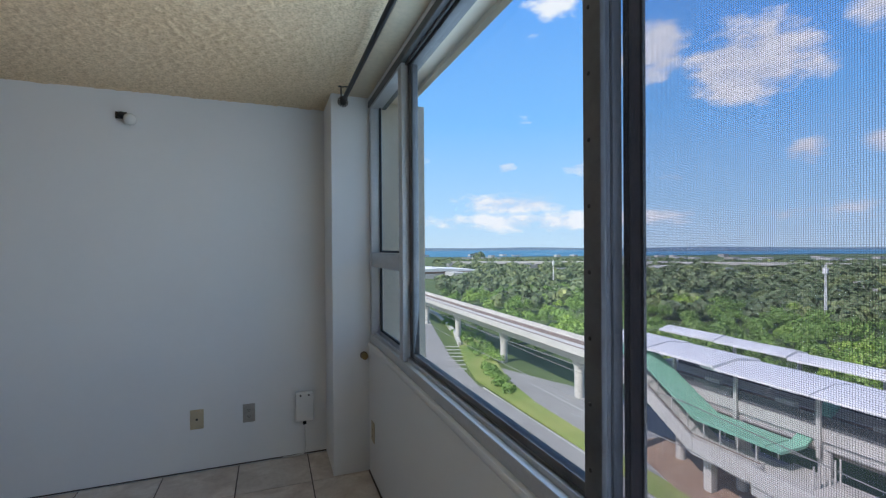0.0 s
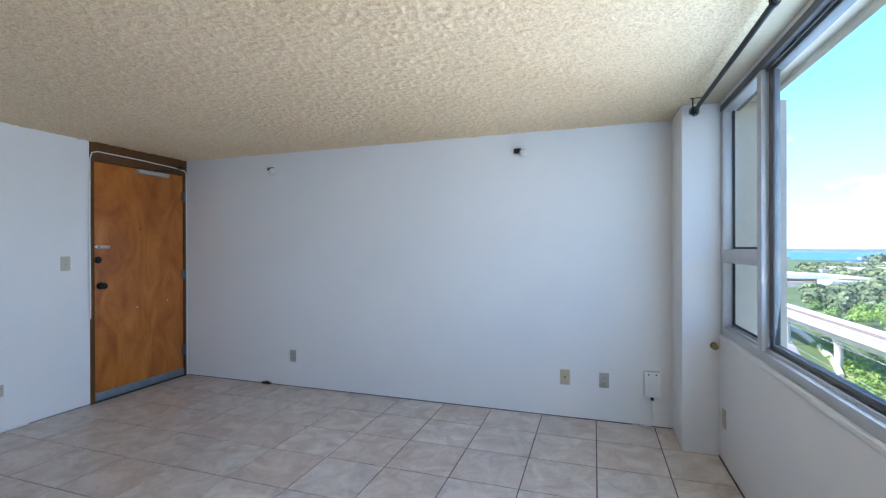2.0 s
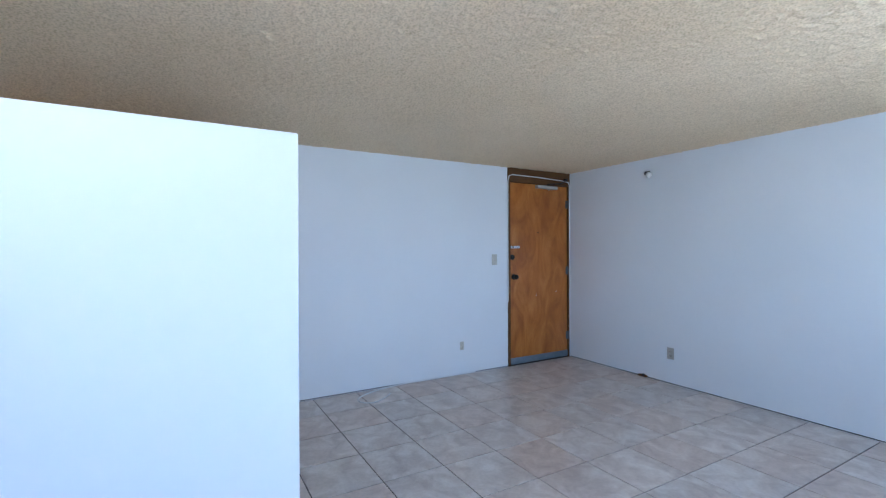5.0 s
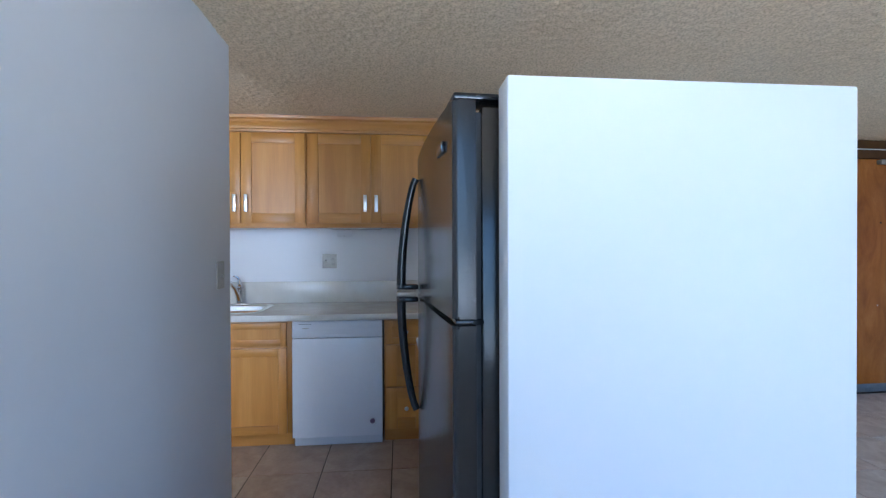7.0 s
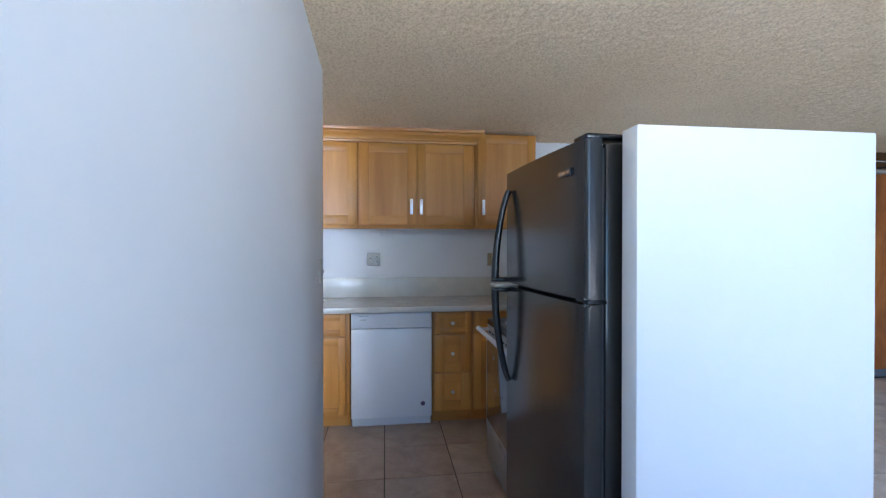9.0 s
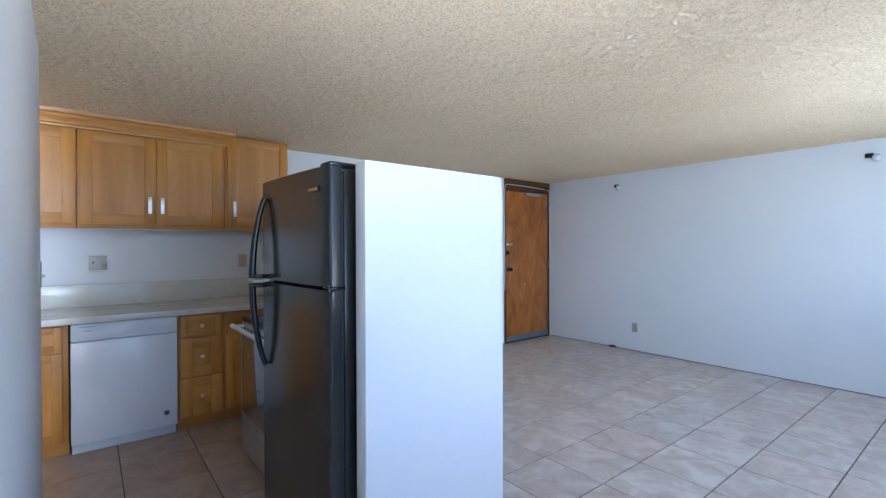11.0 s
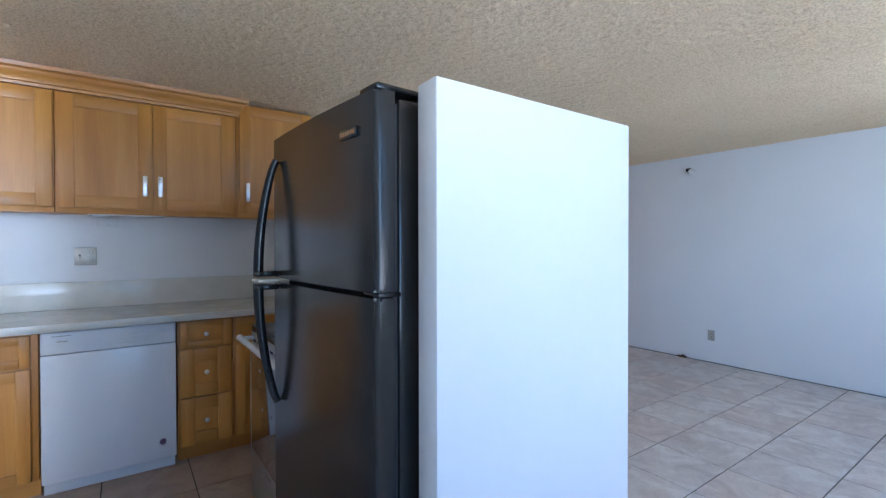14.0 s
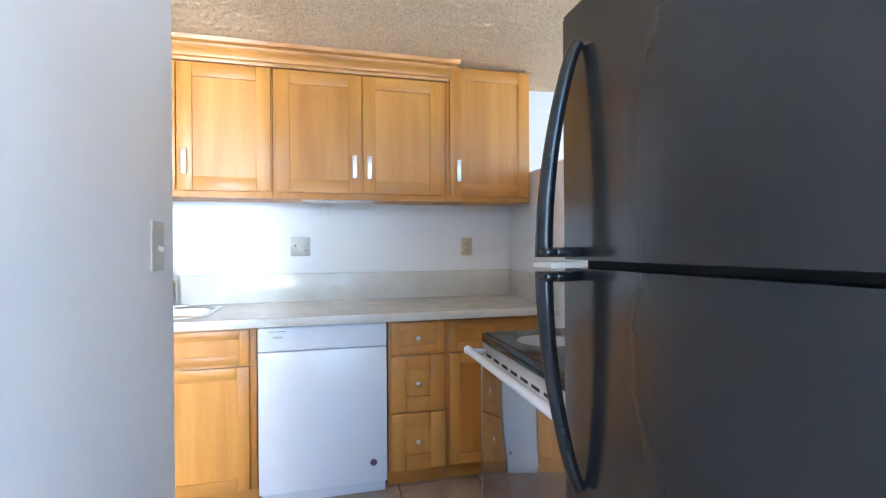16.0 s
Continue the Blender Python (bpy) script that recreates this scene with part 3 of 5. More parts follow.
# ---------------------------------------------------------------- entrance door
def entrance_door():
    d = thing("door_1", (XW, 2.856, 0.0), "closed orange-brown veneered entrance door in a dark brown frame", "door", kind="structure")
    xf = XW + 0.012
    br = M["brown"]
    part("frame", box((XW - 0.14, DOOR_Y0, -0.006), (xf, DOOR_Y0 + 0.034, 2.144), 0.003), br, d)
    part("frame", box((XW - 0.14, DOOR_Y1 - 0.036, -0.006), (xf, DOOR_Y1, 2.144), 0.003), br, d)
    part("head_panel", box((XW - 0.14, DOOR_Y0, 2.1445), (xf, DOOR_Y1, CEIL - 0.001), 0.003), br, d, "dark brown panel over the door")
    part("backing", box((XW - 0.19, DOOR_Y0, -0.006), (XW - 0.142, DOOR_Y1, CEIL - 0.001)), br, d)
    y0, y1 = DOOR_Y0 + 0.037, DOOR_Y1 - 0.039
    leaf = part("leaf", box((XW - 0.045, y0, 0.012), (XW - 0.003, y1, 2.138), 0.002), M["door"], d)
    part("sweep", box((XW - 0.0028, y0, 0.010), (XW + 0.006, y1, 0.084), 0.002), M["sweep"], d, "blue-grey metal door sweep")
    xk = XW - 0.002
    k = cyl((xk, 2.45, 1.033), (xk + 0.012, 2.45, 1.033), 0.032, 20)
    cyl((xk + 0.012, 2.45, 1.033), (xk + 0.04, 2.45, 1.033), 0.012, 14, k)
    ball((xk + 0.055, 2.45, 1.033), 0.029, k, 16, (0.8, 1, 1))
    part("knob", k, M["blackmetal"], d)
    k = cyl((xk, 2.428, 1.264), (xk + 0.014, 2.428, 1.264), 0.031, 20)
    box((xk + 0.014, 2.422, 1.25), (xk + 0.028, 2.434, 1.278), 0.002, k)
    part("deadbolt", k, M["blackmetal"], d)
    k = box((xk, 2.405, 1.366), (xk + 0.008, 2.535, 1.396), 0.002)
    box((xk + 0.008, 2.43, 1.372), (xk + 0.03, 2.505, 1.392), 0.004, k)
    box((xk, 2.385, 1.374), (xk + 0.014, 2.41, 1.388), 0.003, k)
    cyl((xk + 0.008, 2.518, 1.381), (xk + 0.024, 2.518, 1.381), 0.007, 12, k)
    part("latch", k, M["chrome"], d, "chrome swing-bar door guard")
    part("peephole", cyl((xk, 2.829, 1.557), (xk + 0.004, 2.829, 1.557), 0.008, 14), M["rubber"], d)
    for z in (1.917, 1.086, 0.272):
        h = cyl((XW + 0.012, y1 + 0.004, z - 0.05), (XW + 0.012, y1 + 0.004, z + 0.05), 0.008, 10)
        box((XW - 0.002, y1 - 0.025, z - 0.05), (XW + 0.002, y1 + 0.02, z + 0.05), 0, h)
        part("hinge", h, M["alu_dark"], d)
    c = part("door_closer", box((xk, 2.785, 2.088), (xk + 0.05, 3.11, 2.128), 0.006), M["grey_plate"], d, "grey metal door closer with a folding arm")
    arm = cyl((xk + 0.03, 2.97, 2.128), (xk + 0.03, 2.97, 2.15), 0.011, 12)
    sweep_tube([(xk + 0.03, 2.97, 2.148), (xk + 0.12, 3.10, 2.152), (xk + 0.045, 3.25, 2.215)], 0.006, arm, 8)
    box((xf, 3.235, 2.20), (xf + 0.035, 3.275, 2.235), 0.003, arm)
    part("closer_arm", arm, M["blackmetal"], c)
    part("closer_valve", cyl((xk + 0.02, 2.985, 2.072), (xk + 0.02, 2.985, 2.088), 0.009, 12), M["chrome"], c)
    for y, z in ((2.80, 0.80), (3.12, 0.83)):
        part("scuff", cyl((xk, y, z), (xk + 0.001, y, z), 0.006, 9), M["white_plastic"], d, "small pale chip in the veneer")


entrance_door()

# cable clipped round the door frame
cb = sweep_tube([(XW + 0.016, DOOR_Y0 - 0.006, 0.75), (XW + 0.016, DOOR_Y0 - 0.008, 1.6), (XW + 0.016, DOOR_Y0 - 0.005, 2.15), (XW + 0.017, DOOR_Y0 + 0.012, 2.208), (XW + 0.017, DOOR_Y0 + 0.06, 2.225), (XW + 0.017, 2.8, 2.222),
                 (XW + 0.017, 3.2, 2.208), (XW + 0.017, DOOR_Y1 - 0.03, 2.195), (XW + 0.017, DOOR_Y1 - 0.014, 2.16), (XW + 0.017, DOOR_Y1 - 0.012, 1.2), (XW + 0.017, DOOR_Y1 - 0.012, 0.004)], 0.0055, None, 8)
solid("cable", cb, M["white_plastic"], "thin white cable clipped round the door frame", "cable")


# ---------------------------------------------------------------- plates, lamps and small wall things
def plate(name, centre, normal, w, h, mat, label, style, group=""):
    """A wall plate. normal: 'x+', 'y-', 'y+' or 'x-', the side that it faces. style: duplex, double, switch, jack, blank."""
    c = Vector(centre)
    ax = {"x+": Vector((1, 0, 0)), "x-": Vector((-1, 0, 0)), "y+": Vector((0, 1, 0)), "y-": Vector((0, -1, 0))}[normal]
    side = Vector((0, 0, 1)).cross(ax)
    p = thing(name, c, label, "light switch" if style == "switch" else "wall plate" if style in ("jack", "blank") else "outlet", group)

    def slab(u0, u1, z0, z1, d0, d1, bev=0.0, bm=None):
        a, b = c + side * u0 + ax * d0, c + side * u1 + ax * d1
        lo = [min(a[i], b[i]) for i in range(2)] + [c.z + z0]
        hi = [max(a[i], b[i]) for i in range(2)] + [c.z + z1]
        return box(lo, hi, bev, bm)
    part("cover", slab(-w / 2, w / 2, -h / 2, h / 2, 0, 0.006, 0.0025), mat, p)
    cols = [0.0] if style != "double" else [-w / 4, w / 4]
    for i, u in enumerate(cols):
        if style == "duplex" or (style == "double" and i == 1):
            for z in (-0.02, 0.02):
                f = part("socket", slab(u - 0.016, u + 0.016, z - 0.013, z + 0.013, 0.006, 0.0085, 0.002), mat, p)
                sl = slab(u - 0.008, u - 0.0055, z - 0.004, z + 0.006, 0.0085, 0.009)
                slab(u + 0.0055, u + 0.008, z - 0.004, z + 0.006, 0.0085, 0.009, 0, sl)
                slab(u - 0.002, u + 0.002, z - 0.011, z - 0.007, 0.0085, 0.009, 0, sl)
                part("slots", sl, M["slot"], f)
        if style == "switch" or (style == "double" and i == 0):
            part("slot", slab(u - 0.005, u + 0.005, -0.013, 0.013, 0.0058, 0.0066), M["slot"] if style == "double" else M["ivory"], p)
            t = slab(u - 0.0045, u + 0.0045, -0.006, 0.007, 0.006, 0.021, 0.002)
            bmesh.ops.rotate(t, verts=t.verts, cent=c, matrix=Matrix.Rotation(radians(28), 3, side))
            part("toggle", t, M["ivory"], p)
        if style == "jack":
            part("socket", slab(u - 0.006, u + 0.006, -0.006, 0.006, 0.006, 0.010, 0.002), M["slot"], p)
    for z in ((-0.045, 0.045) if style in ("switch", "jack", "blank") else (0.0,)):
        for u in cols:
            part("screw", ball(c + side * u + ax * 0.006 + Vector((0, 0, z * h / 0.117)), 0.003, None, 8), M["grey_plate"], p)
    return p


plate("wall_outlet", (0.126, YN, 0.322), "y-", 0.072, 0.117, M["grey_plate"], "grey metal duplex outlet low on the white wall", "duplex", "outlets")
plate("wall_outlet", (-2.762, YN, 0.303), "y-", 0.07, 0.115, M["grey_plate"], "grey metal duplex outlet low on the white wall", "duplex", "outlets")
plate("wall_jack", (-0.17, YN, 0.322), "y-", 0.075, 0.12, M["almond"], "almond plastic jack plate low on the white wall", "jack")
plate("wall_outlet", (XW, 1.73, 0.308), "x+", 0.048, 0.09, M["ivory"], "dull ivory outlet low on the white wall", "duplex", "outlets")
plate("light_switch", (XW, 2.172, 1.24), "x+", 0.072, 0.12, M["ivory"], "ivory toggle switch beside the entrance door", "switch")
plate("light_switch", (-2.50, panel_wall_y(-2.50) + 0.0005, 1.233), "y+", 0.078, 0.122, M["ivory"], "ivory toggle switch at the kitchen entrance", "switch")
plate("light_switch", (-0.428, panel_wall_y(-0.428) + 0.001, 1.24), "y+", 0.07, 0.117, M["ivory"], "worn ivory toggle switch on the partition wall", "switch")
plate("wall_outlet", (XE, 2.843, 0.285), "x-", 0.07, 0.115, M["almond"], "almond outlet under the window", "duplex", "outlets")
plate("wall_outlet", (XW, -2.124, 1.238), "x+", 0.114, 0.114, M["grey_plate"], "grey metal switch and outlet plate over the counter", "double", "outlets")
plate("wall_outlet", (XW, -1.068, 1.233), "x+", 0.07, 0.115, M["almond"], "almond duplex outlet over the counter", "duplex", "outlets")
plate("cover_plate", (XW, -2.005, 1.464), "x+", 0.115, 0.06, M["wall"], "blank cover plate painted white with the wall", "blank")


def wall_lamp(x, z):
    l = thing("wall_lamp", (x, YN, z), "bare white bulb in a small black socket on the wall", "wall lamp", "sockets on the long wall")
    part("canopy", box((x - 0.04, YN - 0.012, z - 0.014), (x + 0.018, YN, z + 0.026), 0.003), M["blackmetal"], l)
    b = cyl((x - 0.008, YN - 0.006, z + 0.006), (x - 0.004, YN - 0.045, z + 0.002), 0.012, 12)
    cyl((x - 0.006, YN - 0.045, z + 0.002), (x + 0.022, YN - 0.055, z - 0.014), 0.019, 14, b)
    part("socket", b, M["blackmetal"], l)
    g = cyl((x + 0.02, YN - 0.054, z - 0.013), (x + 0.032, YN - 0.057, z - 0.019), 0.014, 14, None, 0.02)
    ball((x + 0.046, YN - 0.06, z - 0.026), 0.034, g, 16)
    part("bulb", g, M["bulb"], l)


wall_lamp(-0.535, 2.155)
wall_lamp(-3.0, 2.147)

wb = thing("junction_box", (0.465, YN, 0.23), "white plastic wall box with a cord to the floor", "junction box")
part("body", box((0.41, YN - 0.05, 0.235), (0.522, YN, 0.424), 0.006), M["white_plastic"], wb)
for dx in (0.03, 0.082):
    part("hole", cyl((0.41 + dx, YN - 0.0508, 0.405), (0.41 + dx, YN - 0.048, 0.405), 0.006, 10), M["slot"], wb)
part("plug", box((0.455, YN - 0.028, 0.205), (0.477, YN - 0.008, 0.2348), 0.003), M["rubber"], wb)
part("cord", sweep_tube([(0.466, YN - 0.018, 0.206), (0.468, YN - 0.018, 0.13), (0.474, YN - 0.016, 0.06), (0.46, YN - 0.02, 0.012), (0.40, YN - 0.018, 0.006), (0.33, YN - 0.014, 0.006)], 0.004, None, 8), M["white_plastic"], wb)

ds = thing("door_stop", (-3.07, YN, 0.0), "small brown door stop at the foot of the wall", "door stop")
part("base", box((-3.12, YN - 0.03, 0.0005), (-3.02, YN - 0.001, 0.022), 0.006), M["brown"], ds)
part("bumper", cyl((-3.05, YN - 0.02, 0.022), (-3.05, YN - 0.045, 0.03), 0.012, 12), M["rubber"], ds)

wk = thing("blind_cleat", (0.795, 2.972, 0.715), "small worn brass-brown knob on the pier", "cleat")
part("plate", cyl((0.795, 2.9719, 0.715), (0.795, 2.966, 0.715), 0.022, 16), M["brown"], wk)
part("knob", cyl((0.795, 2.966, 0.715), (0.795, 2.93, 0.715), 0.016, 14, None, 0.02), M["brass"], wk)

cord = [(XW + 0.012, 1.9), (XW + 0.012, 1.2), (-4.10, 0.86), (-4.05, 0.70), (-3.97, 0.53), (-3.88, 0.455), (-3.79, 0.47), (-3.74, 0.54), (-3.76, 0.62), (-3.82, 0.71), (-3.90, 0.79)]
for _ in range(2):      # round the bends
    cord = [cord[0]] + [(p[0] + (q[0] - p[0]) * u, p[1] + (q[1] - p[1]) * u) for p, q in zip(cord, cord[1:]) for u in (0.25, 0.75)] + [cord[-1]]
lp = sweep_tube([(x, y, 0.0065) for x, y in cord], 0.0058, None, 8)
solid("loose_cable", lp, M["white_plastic"], "white cable along the wall ending in a loop on the tiles", "cable")

cp = bmesh.new()
for k in range(7):
    a = k * 0.9
    ball((-0.83 + 0.022 * math.cos(a) * (k % 3), -0.21 + 0.016 * math.sin(a) * (k % 4), CEIL - 0.001), 0.007 + 0.003 * (k % 3), cp, 8, (1, 1, 0.3))
solid("trim_ceiling_patch", cp, M["white_plastic"], "small white filler patch on the ceiling", "patch", kind="structure")


# ---------------------------------------------------------------- kitchen
def shaker(parent, x, y0, y1, z0, z1, rail=0.055, name="door", depth=0.02):
    """A framed front that faces +x: two stiles, two rails and a sunk panel."""
    d = part(name, box((x + 0.001, y0 + rail - 0.004, z0 + rail - 0.004), (x + depth - 0.009, y1 - rail + 0.004, z1 - rail + 0.004)), M["maple"], parent)
    for a, b in ((y0, y0 + rail), (y1 - rail, y1)):
        part("stile", box((x, a, z0), (x + depth, b, z1), 0.0015), M["maple"], d)
    for a, b in ((z0, z0 + rail), (z1 - rail, z1)):
        part("rail", box((x, y0 + rail + 0.0005, a), (x + depth, y1 - rail - 0.0005, b), 0.0015), M["maple_h"], d)
    return d


def bar_pull(parent, x, y, z0, z1):
    b = box((x + 0.018, y - 0.0125, z0), (x + 0.026, y + 0.0125, z1), 0.003)
    for z in (z0 + 0.006, z1 - 0.006):
        box((x, y - 0.006, z - 0.005), (x + 0.02, y + 0.006, z + 0.005), 0.002, b)
    part("handle", b, M["nickel"], parent, "brushed nickel pull")


def knob(parent, x, y, z):
    b = cyl((x, y, z), (x + 0.014, y, z), 0.006, 12)
    ball((x + 0.020, y, z), 0.0145, b, 14, (0.6, 1, 1))
    part("knob", b, M["nickel"], parent, "round nickel knob")


def wall_cabinet(y0, y1, doors, top, label):
    """doors: (from, to, where the pull is)."""
    c = thing("wall_cabinet", (-3.97, (y0 + y1) / 2, 1.497), label, "cabinet", "wall cabinets")
    part("body", box((XW + 0.002, y0 + 0.001, 1.505), (-3.822, y1 - 0.001, top), 0.0015), M["maple"], c)
    part("rail", box((-3.845, y0 + 0.001, 1.497), (-3.8218, y1 - 0.001, 1.5045), 0), M["maple_h"], c)
    for a, b, py in doors:
        d = shaker(c, -3.8215, a, b, 1.53, min(top - 0.004, 2.285 if top > 2.25 else 2.188), 0.072)
        bar_pull(d, -3.8015, py, 1.612, 1.738)
    return c


wall_cabinet(-3.165, -2.243, [(-3.157, -2.708, -2.745), (-2.702, -2.250, -2.664)], 2.195, "honey maple wall cabinet with two framed doors")
wall_cabinet(-2.2415, -1.285, [(-2.226, -1.772, -1.812), (-1.766, -1.308, -1.731)], 2.195, "honey maple wall cabinet with two framed doors")
wall_cabinet(-1.2835, -0.7555, [(-1.262, -0.762, -1.214)], 2.290, "honey maple wall cabinet with a single framed door")

cr = prism([(XW + 0.003, 2.1955), (-3.80, 2.1955), (-3.797, 2.210), (-3.787, 2.216), (-3.784, 2.232), (-3.770, 2.247), (-3.758, 2.263), (-3.756, 2.271), (-3.740, 2.281), (-3.735, 2.302), (-3.742, 2.304), (XW + 0.003, 2.304)], 1, -3.165, -1.27)
for v in cr.verts:      # mitre the north end back to the wall
    if v.co.y > -1.5:
        v.co.y += (v.co.x + 3.80) * 0.9 if v.co.x > -3.80 else 0
solid("crown_moulding", cr, M["maple_h"], "stepped maple crown moulding on the wall cabinets", "moulding")
ul = thing("under_cabinet_light", (-3.95, -1.98, 1.49), "slim white light fixture under the wall cabinet", "light")
part("body", box((-4.03, -2.10, 1.493), (-3.88, -1.70, 1.5045), 0.003), M["white_plastic"], ul)
part("diffuser", box((-4.01, -2.08, 1.490), (-3.90, -1.72, 1.4928), 0.001), M["enamel2"], ul)


def base_cabinet(y0, y1, fronts, label):
    """fronts: (kind, y0, y1, z0, z1); kind: door, drawer or false."""
    c = thing("base_cabinet", (-3.82, (y0 + y1) / 2, 0.0), label, "cabinet", "base cabinets")
    part("body", box((XW + 0.002, y0 + 0.001, 0.10), (-3.522, y1 - 0.001, 0.868), 0.001), M["maple"], c)
    part("toe_kick", box((XW + 0.002, y0 + 0.001, 0.001), (-3.578, y1 - 0.001, 0.0995)), M["maple_h"], c)
    for kind, a, b, z0, z1 in fronts:
        small = kind != "door"
        d = shaker(c, -3.5215, a, b, z0, z1, 0.042 if z1 - z0 < 0.2 else 0.075 if small else 0.055, "drawer" if kind == "drawer" else "door" if kind == "door" else "false_front")
        if kind == "drawer":
            knob(d, -3.509 if z1 - z0 > 0.2 else -3.511, (a + b) / 2, (z0 + z1) / 2)
    return c


base_cabinet(-3.20, -2.285, [("false", -3.19, -2.75, 0.692, 0.85), ("false", -2.742, -2.315, 0.692, 0.85), ("door", -3.19, -2.75, 0.105, 0.678), ("door", -2.742, -2.315, 0.105, 0.678)], "honey maple sink base cabinet with framed doors")
base_cabinet(-1.668, -1.367, [("drawer", -1.655, -1.378, 0.69, 0.85), ("drawer", -1.655, -1.378, 0.398, 0.681), ("drawer", -1.655, -1.378, 0.105, 0.389)], "honey maple base cabinet with three drawers")
base_cabinet(-1.366, -0.7555, [("drawer", -1.352, -0.90, 0.69, 0.85), ("door", -1.352, -0.90, 0.105, 0.681)], "honey maple corner base cabinet beside the range")

# worktop with a cut-out for the sink
SX0, SX1, SY0, SY1 = -4.0, -3.56, -3.12, -2.53
ct = bmesh.new()
for lo, hi in (((XW + 0.002, -3.25, 0.869), (-3.452, SY0, 0.906)), ((XW + 0.002, SY1, 0.869), (-3.452, -0.7565, 0.906)), ((XW + 0.002, SY0, 0.869), (SX0, SY1, 0.906)), ((SX1, SY0, 0.869), (-3.452, SY1, 0.906))):
    box(lo, hi, 0, ct)
bmesh.ops.remove_doubles(ct, verts=ct.verts, dist=0.0005)
wt = thing("worktop", (-3.79, -2.0, 0.869), "pale grey-beige speckled worktop with a low upstand", "worktop")
part("slab", ct, M["counter"], wt)
part("front_edge", box((-3.4518, -3.25, 0.866), (-3.4448, -0.7565, 0.907), 0.003), M["counter"], wt)
part("upstand", box((XW + 0.0015, -3.25, 0.9062), (XW + 0.021, -0.7565, 1.076), 0.003), M["counter"], wt)
part("upstand", box((XW + 0.0212, -0.777, 0.9062), (-3.46, -0.7565, 1.072), 0.003), M["counter"], wt)


def sink():
    s = thing("sink", (-3.78, -2.82, 0.75), "stainless steel drop-in kitchen sink", "sink")
    bm = bmesh.new()
    # rim and bowl as nested rounded rectangles
    rings = []
    for inset, z in ((-0.014, 0.9065), (-0.012, 0.911), (0.012, 0.911), (0.022, 0.902), (0.03, 0.80), (0.06, 0.755), (0.2, 0.75)):
        x0, x1, y0, y1 = SX0 + inset, SX1 - inset, SY0 + inset, SY1 - inset
        r = max(0.02, 0.07 - inset * 0.2)
        ring = []
        for cx, cy, a0 in ((x1 - r, y1 - r, 0), (x0 + r, y1 - r, 90), (x0 + r, y0 + r, 180), (x1 - r, y0 + r, 270)):
            for k in range(6):
                a = radians(a0 + 18 * k)
                ring.append(bm.verts.new((cx + r * math.cos(a), cy + r * math.sin(a), z)))
        rings.append(ring)
    for a, b in zip(rings, rings[1:]):
        for k in range(len(a)):
            bm.faces.new((a[k], a[(k + 1) % len(a)], b[(k + 1) % len(a)], b[k]))
    bm.faces.new(rings[-1])
    part("bowl", bm, M["steel"], s)
    part("drain", cyl((-3.78, -2.82, 0.7505), (-3.78, -2.82, 0.756), 0.04, 18), M["chrome"], s)
    f = thing("faucet", (-4.045, -2.80, 0.9065), "chrome single-lever kitchen faucet behind the sink", "faucet")
    part("base", box((-4.07, -2.88, 0.9066), (-4.02, -2.72, 0.916), 0.004), M["chrome"], f)
    b = cyl((-4.045, -2.80, 0.916), (-4.045, -2.80, 1.03), 0.022, 18)
    ball((-4.045, -2.80, 1.04), 0.026, b, 16)
    part("body", b, M["chrome"], f)
    part("spout", sweep_tube([(-4.04, -2.80, 0.93), (-4.02, -2.805, 0.985), (-3.985, -2.815, 1.04), (-3.94, -2.83, 1.082), (-3.90, -2.845, 1.095), (-3.872, -2.853, 1.083)], [0.02, 0.017, 0.014, 0.015, 0.018, 0.018], None, 12), M["chrome"], f)
    part("lever", sweep_tube([(-4.045, -2.80, 1.07), (-4.045, -2.803, 1.10), (-4.04, -2.815, 1.122), (-4.03, -2.84, 1.132)], [0.016, 0.011, 0.009, 0.006], None, 10), M["chrome"], f)


sink()


